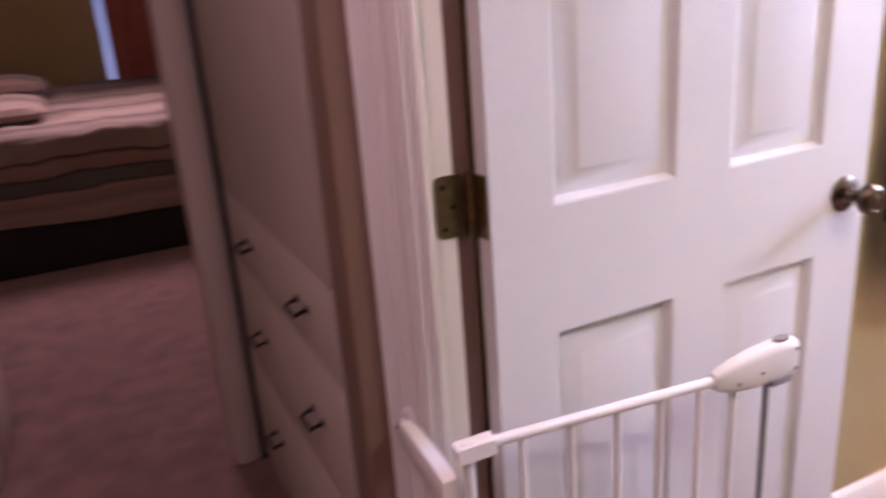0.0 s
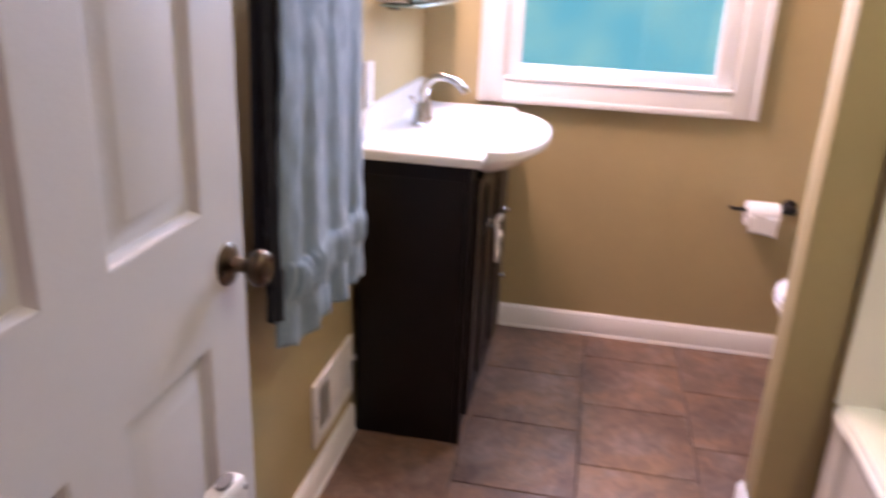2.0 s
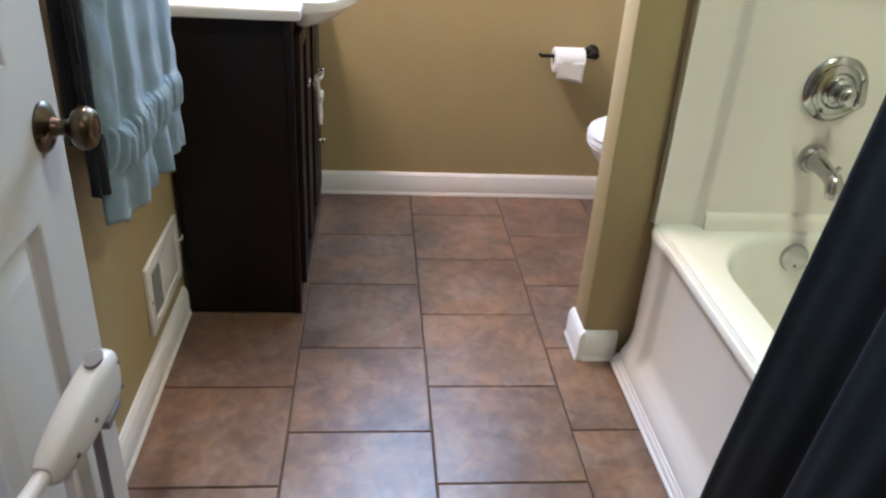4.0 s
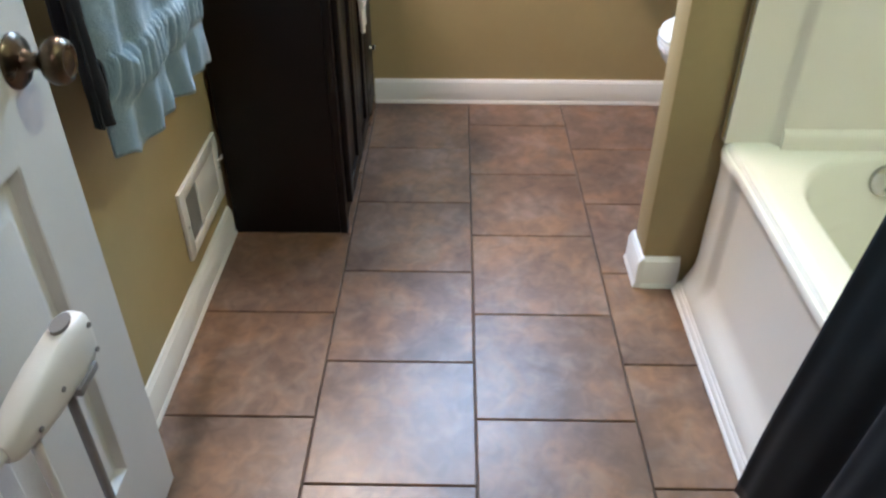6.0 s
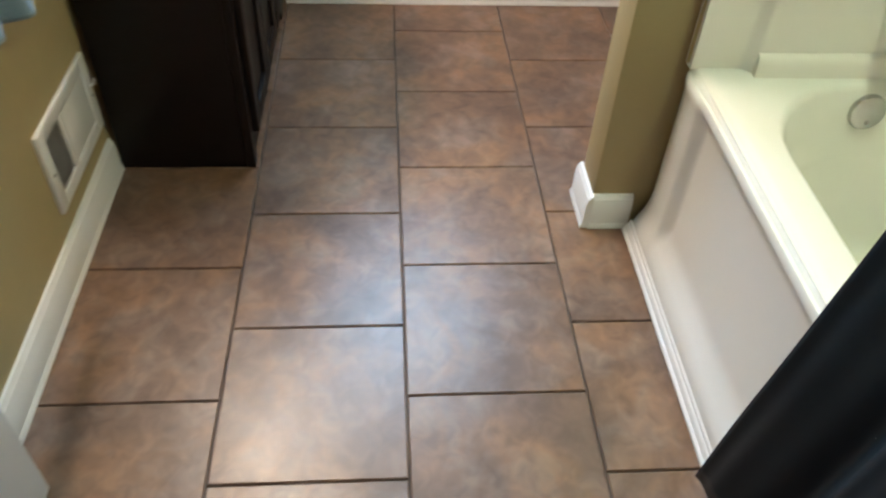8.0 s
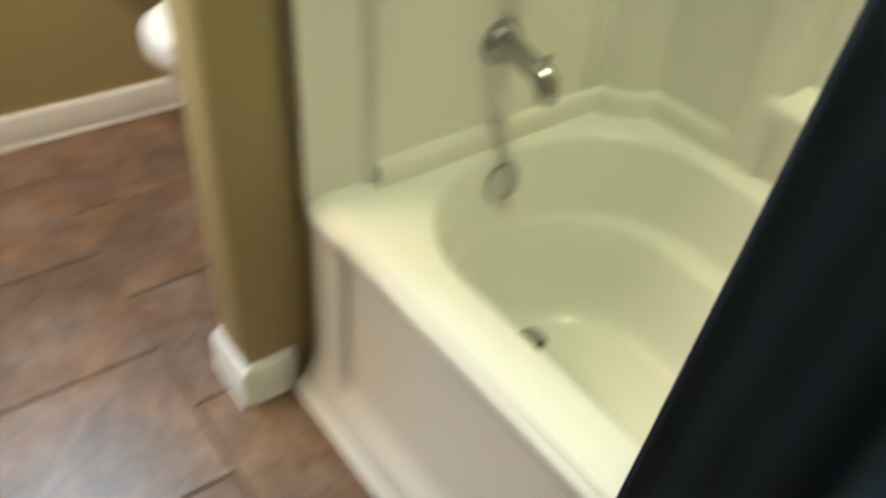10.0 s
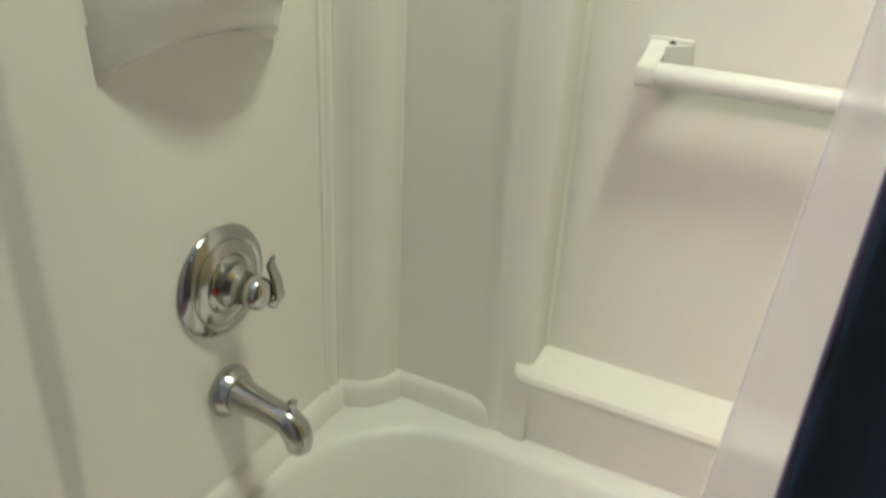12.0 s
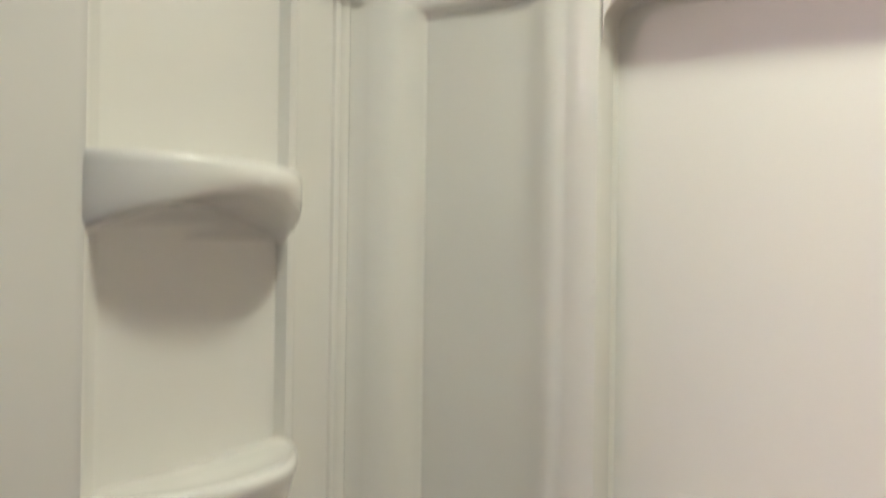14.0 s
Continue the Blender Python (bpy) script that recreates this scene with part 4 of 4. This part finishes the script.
def curtain_at(u, v_):
    z = 1.955 - v_ * 1.905
    low = max(0.0, 0.35 - z) / 0.35
    edge, mean = 1.333 - 0.0220 * z + 0.018 * low, max(-0.207, -0.080 - 0.1180 * z) - 0.022 * low ** 1.5
    x = 0.64 + (edge - 0.64) * u
    free = min(1.0, (1 - u) * 7)
    turn = 2 * math.pi * 3.1 * (1 - u) + 0.5 * (1 - u) * math.sin(3 * v_ + 5 * u)
    wave = 0.9 * (math.cos(turn) - 0.3) + 0.24 * math.sin(2.1 * turn + 1.7 * v_ + 2) + 0.07 * math.sin(4.7 * turn + 3 * v_)
    y = mean + (0.014 + 0.019 * v_) * wave * (0.6 + 0.4 * free) + 0.006 * noise.noise(Vector((5 * u, 3 * v_, 3)))
    return Vector((x + 0.012 * math.cos(turn) * free, y, z + (0.006 * math.sin(9 * u) if v_ > 0.98 else 0)))


thicken(part("cloth", sheet(curtain_at, 150, 60), NAVY, ct), 0.0022)
part("hem", tube([curtain_at(1.0, k / 40) + Vector((0.001, 0, 0)) for k in range(41)], 0.0016, 8), material("violet_hem", (0.030, 0.022, 0.045), 0.6), ct, "violet stitched side hem")
ln = thing("curtain_liner", (1.0, -0.25, 0.15), "white vinyl curtain liner hanging inside the tub", "curtain liner")


def liner_at(u, v_):
    z = 1.955 - v_ * 1.78
    inn = min(1.0, (1.955 - z) / 1.5)
    edge = 1.400 - 0.060 * z
    free = min(1.0, (1 - u) * 7)
    return Vector((0.65 + (edge - 0.65) * u, -0.212 - 0.090 * inn ** 1.3 + 0.010 * (0.4 + inn) * math.sin(2 * math.pi * 4.2 * (1 - u)) * free, z))


thicken(part("sheet", sheet(liner_at, 90, 40), LINER, ln), 0.0015)
part("hem", tube([liner_at(1.0, k / 40) for k in range(41)], 0.0009, 6), LINER, ln, "clear welded edge of the liner")

# ---- toilet and paper ----
tl = thing("toilet", (2.57, -0.5, 0), "white porcelain toilet with closed lid", "toilet")


def oval(cx, y0, y1, half, z, n=36):
    out_ = []
    for k in range(n):
        t = 2 * math.pi * k / n
        c, s = math.cos(t), math.sin(t)
        yy = (y0 + y1) / 2 + (y1 - y0) / 2 * s
        out_.append(Vector((cx + half * math.copysign(abs(c) ** 0.85, c) * (1 - 0.10 * max(0, s)), yy, z)))
    return out_


part("bowl", loft([oval(2.57, -0.70, -0.27, 0.115, 0.0), oval(2.57, -0.70, -0.29, 0.105, 0.03), oval(2.57, -0.70, -0.33, 0.10, 0.16), oval(2.57, -0.70, -0.29, 0.13, 0.24), oval(2.57, -0.70, -0.205, 0.165, 0.32),
     oval(2.57, -0.70, -0.165, 0.183, 0.375), oval(2.57, -0.70, -0.155, 0.187, 0.40), oval(2.57, -0.69, -0.17, 0.18, 0.405)]), PORCELAIN, tl)
part("seat", loft([oval(2.57, -0.66, -0.158, 0.186, 0.4055), oval(2.57, -0.66, -0.152, 0.190, 0.412), oval(2.57, -0.66, -0.154, 0.188, 0.424)]), PORCELAIN, tl)
part("lid", loft([oval(2.57, -0.67, -0.158, 0.186, 0.4285), oval(2.57, -0.67, -0.152, 0.190, 0.434), oval(2.57, -0.67, -0.158, 0.186, 0.446), oval(2.57, -0.66, -0.20, 0.15, 0.452)]), PORCELAIN, tl)
part("tank", box(2.37, 2.77, -0.905, -0.715, 0.40, 0.74, 0.018, 3), PORCELAIN, tl)
part("tank_lid", box(2.36, 2.78, -0.912, -0.705, 0.741, 0.772, 0.010, 3), PORCELAIN, tl)
part("flush_handle", tube([(2.40, -0.708, 0.69), (2.40, -0.698, 0.69), (2.46, -0.694, 0.682)], [0.008, 0.007, 0.006], 10), CHROME, tl)
ph = thing("paper_holder", (3.055, -0.26, 0.575), "dark bronze toilet paper holder on the tan wall", "paper holder")
part("mount", lathe([(0.026, 0), (0.026, 0.005), (0.017, 0.012), (0.012, 0.020), (0.012, 0.050), (0.015, 0.058), (0.012, 0.066)], (3.0595, -0.262, 0.566), (-1, 0, 0), 20), BLACK, ph)
part("arm", tube([(3.000, -0.262, 0.566), (3.000, -0.235, 0.563), (3.000, -0.07, 0.560), (3.000, -0.064, 0.568)], 0.0065, 12), BLACK, ph)
tp = thing("toilet_paper_roll", (3.0, -0.148, 0.545), "white toilet paper roll with a loose end", "toilet paper")
part("roll", loft([[Vector((3.000 + rr * math.cos(q), y, 0.548 + rr * math.sin(q))) for q in [2 * math.pi * k / 32 for k in range(32)]] for y, rr in ((-0.094, 0.0185), (-0.092, 0.022), (-0.092, 0.040), (-0.094, 0.043), (-0.196, 0.043), (-0.198, 0.040), (-0.198, 0.022), (-0.196, 0.0185), (-0.094, 0.0185))], False, False), PAPER, tp)
part("core", loft([[Vector((3.000 + rr * math.cos(q), y, 0.548 + rr * math.sin(q))) for q in [2 * math.pi * k / 24 for k in range(24)]] for y, rr in ((-0.0935, 0.0183), (-0.2045, 0.0183))], False, False), CARD, tp)
thicken(part("loose_end", sheet(lambda u, v_: Vector((2.956 - 0.003 * v_ + 0.003 * math.sin(4 * u), -0.098 - 0.094 * u, 0.552 - (0.058 + 0.012 * u) * v_)), 8, 6), PAPER, tp), 0.0015)

tp.location.y -= 0.022

# ---- hall: built-in drawers and bedroom door post ----
bi = thing("built_in_drawers", (0.6, 1.62, 0), "white built-in hall drawers with black bail pulls", "built-in cabinet")
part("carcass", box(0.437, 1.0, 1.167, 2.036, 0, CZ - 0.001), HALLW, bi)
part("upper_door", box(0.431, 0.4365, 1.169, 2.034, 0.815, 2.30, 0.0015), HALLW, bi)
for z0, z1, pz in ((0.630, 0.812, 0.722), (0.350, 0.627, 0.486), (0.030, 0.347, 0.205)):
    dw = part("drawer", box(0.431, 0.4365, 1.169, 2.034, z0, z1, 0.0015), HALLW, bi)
    for py in (1.350, 1.780):
        pl = part("pull", tube([(0.428, py - 0.032, pz + 0.004), (0.412, py - 0.032, pz), (0.404, py - 0.029, pz - 0.006), (0.403, py + 0.029, pz - 0.006), (0.412, py + 0.032, pz), (0.428, py + 0.032, pz + 0.004)], 0.0042, 8), BLACK, dw, "black metal bail pull")
        for e in (-0.032, 0.032):
            part("rosette", lathe([(0.009, 0), (0.008, 0.003), (0.003, 0.004)], (0.427, py + e, pz + 0.004), (-1, 0, 0), 12), BLACK, pl)
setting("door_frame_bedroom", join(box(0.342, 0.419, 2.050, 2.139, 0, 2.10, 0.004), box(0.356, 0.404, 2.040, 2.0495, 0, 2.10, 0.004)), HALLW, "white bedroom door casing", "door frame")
# black strip put in for the shadow between casing and drawers
setting("gap_shade_bedroom", box(0.4195, 0.470, 2.0370, 2.139, 0, CZ - 0.002), SHADEBLACK, "black strip for the shadow in the gap beside the casing", "trim")
sb = thing("storage_box", (-0.45, 2.6, 0), "white painted box standing on the carpet", "box")
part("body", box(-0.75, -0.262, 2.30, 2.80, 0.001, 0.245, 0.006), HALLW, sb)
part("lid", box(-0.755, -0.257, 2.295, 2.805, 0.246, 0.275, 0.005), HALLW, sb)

# ---- bedroom ----
bd = thing("bed", (0.2, 5.3, 0), "unmade bed under a striped woven bedspread", "bed")
# the base is coloured black for the shade under the bed
part("bed_frame", box(-1.5, 1.45, 4.345, 6.50, 0.001, 0.30, 0.01), SHADEBLACK, bd, "bed base in the black of the under-bed shade")
part("mattress", box(-1.48, 1.43, 4.34, 6.48, 0.301, 0.680, 0.05, 4), PLASTIC, bd)


def spread_at(u, v_):
    x = -1.52 + 2.99 * u
    if v_ < 0.35:
        k = v_ / 0.35
        z = 0.265 + 0.025 * math.sin(7 * u) + (0.665 - 0.265) * k
        y = 4.318 - 0.006 * math.sin(26 * u + 3 * k) * (1 - 0.6 * k) - 0.02 * math.sin(math.pi * k)
    elif v_ < 0.45:
        a = (v_ - 0.35) / 0.10 * math.pi / 2
        y, z = 4.318 + 0.06 * (1 - math.cos(a)), 0.665 + 0.045 * math.sin(a)
    else:
        k = (v_ - 0.45) / 0.55
        y, z = 4.378 + k * 2.06, 0.710 + 0.05 * k
    lump = 0.014 * noise.noise(Vector((3 * x, 4 * v_ * 2, 0.3))) + 0.010 * noise.noise(Vector((9 * x, 15 * v_, 2.0)))
    return Vector((x, y - lump * (v_ < 0.4), z + lump * (v_ >= 0.3)))


thicken(part("bedspread", sheet(spread_at, 150, 110), COVER, bd, "woven bedspread in dull stripes"), 0.012)


def cushion(x0, x1, y0, y1, z0, h):
    ring = []
    for k, (sc, zz) in enumerate(((0.80, 0), (0.97, 0.18), (1.0, 0.45), (0.95, 0.75), (0.75, 0.97), (0.35, 1.05))):
        ring.append([Vector(((x0 + x1) / 2 + (p.x - (x0 + x1) / 2) * sc, (y0 + y1) / 2 + (p.y - (y0 + y1) / 2) * sc, z0 + h * zz + 0.01 * noise.noise(p * 7))) for p in rounded(x0, x1, y0, y1, 0.08, 0, 8)])
    return loft(ring)


pw = thing("pillow", (-0.5, 5.0, 0.722), "striped pillow lying on the bedspread", "pillow")
part("cushion", cushion(-1.0, 0.02, 4.70, 5.45, 0.722, 0.115), COVER, pw)
pw2 = thing("pillow", (-0.6, 5.6, 0.748), "second striped pillow lying behind the first", "pillow")
part("cushion", cushion(-1.1, 0.05, 5.55, 6.15, 0.748, 0.16), COVER, pw2)
cu = thing("bedroom_curtain", (0.9, 6.5, 0.1), "rose-red bedroom window curtain in soft folds", "curtain")
thicken(part("cloth", sheet(lambda u, v_: Vector((0.52 + 1.0 * u, 6.54 + 0.02 * math.sin(40 * u), 2.2 - 2.1 * v_)), 90, 4), PINK, cu), 0.004)
setting("window_2", box(0.476, 1.45, 6.585, 6.599, 0.5, 2.1), SLIT, "bright slit of daylight beside the curtain", "window")

# ---- ceiling lamps ----
cl = thing("ceiling_light", (1.30, -0.42, CZ - 0.06), "square flush ceiling light above the tub", "ceiling light")
part("housing", box(1.19, 1.41, -0.53, -0.31, CZ - 0.045, CZ - 0.0005, 0.006), WHITE, cl)
part("diffuser", box(1.21, 1.39, -0.51, -0.33, CZ - 0.055, CZ - 0.0455, 0.003), LAMPGLOW, cl)
vl = thing("vanity_light", (2.6, 1.0, 2.05), "bar light above the mirrored cabinet", "wall light")
part("backplate", box(2.35, 2.85, 1.004, 1.0245, 2.02, 2.10, 0.004), CHROME, vl)
for x in (2.42, 2.60, 2.78):
    part("globe", lathe([(0.012, 0), (0.034, 0.012), (0.042, 0.04), (0.034, 0.068), (0.004, 0.08)], (x, 1.0035, 2.06), (0, -1, 0), 20), LAMPGLOW, vl)

# floor tiles, laid in a running bond
T, X0, Y0, GAP = 0.33, 1.39, 0.365, 0.0019


def tile_mesh(w, d):
    bm = box(GAP, w - GAP, GAP, d - GAP, -0.006, 0.0)
    top = [e for e in bm.edges if all(v.co.z > -0.001 for v in e.verts)]
    bmesh.ops.bevel(bm, geom=top, offset=0.0018, segments=1, affect="EDGES")
    me = bpy.data.meshes.new("tile")
    bm.to_mesh(me)
    bm.free()
    me.materials.append(TILE)
    return me


tile_meshes = {}
for row in range(-4, 2):
    y = Y0 + row * T
    ya, yb = max(y, -0.918), min(y + T, 1.025)
    shift = 0.0 if row % 2 == 0 else 0.5
    for k in range(-4, 7):
        x = X0 + (k + shift) * T
        xa, xb = max(x, 0.556), min(x + T, 3.06)
        if xb - xa < 0.01 or yb - ya < 0.01:
            continue
        key = (round(xb - xa, 4), round(yb - ya, 4))
        if key not in tile_meshes:
            tile_meshes[key] = tile_mesh(*key)
        t_ob = new("tile", tile_meshes[key])
        t_ob.location = (xa, ya, 0)
        t_ob.parent = floor
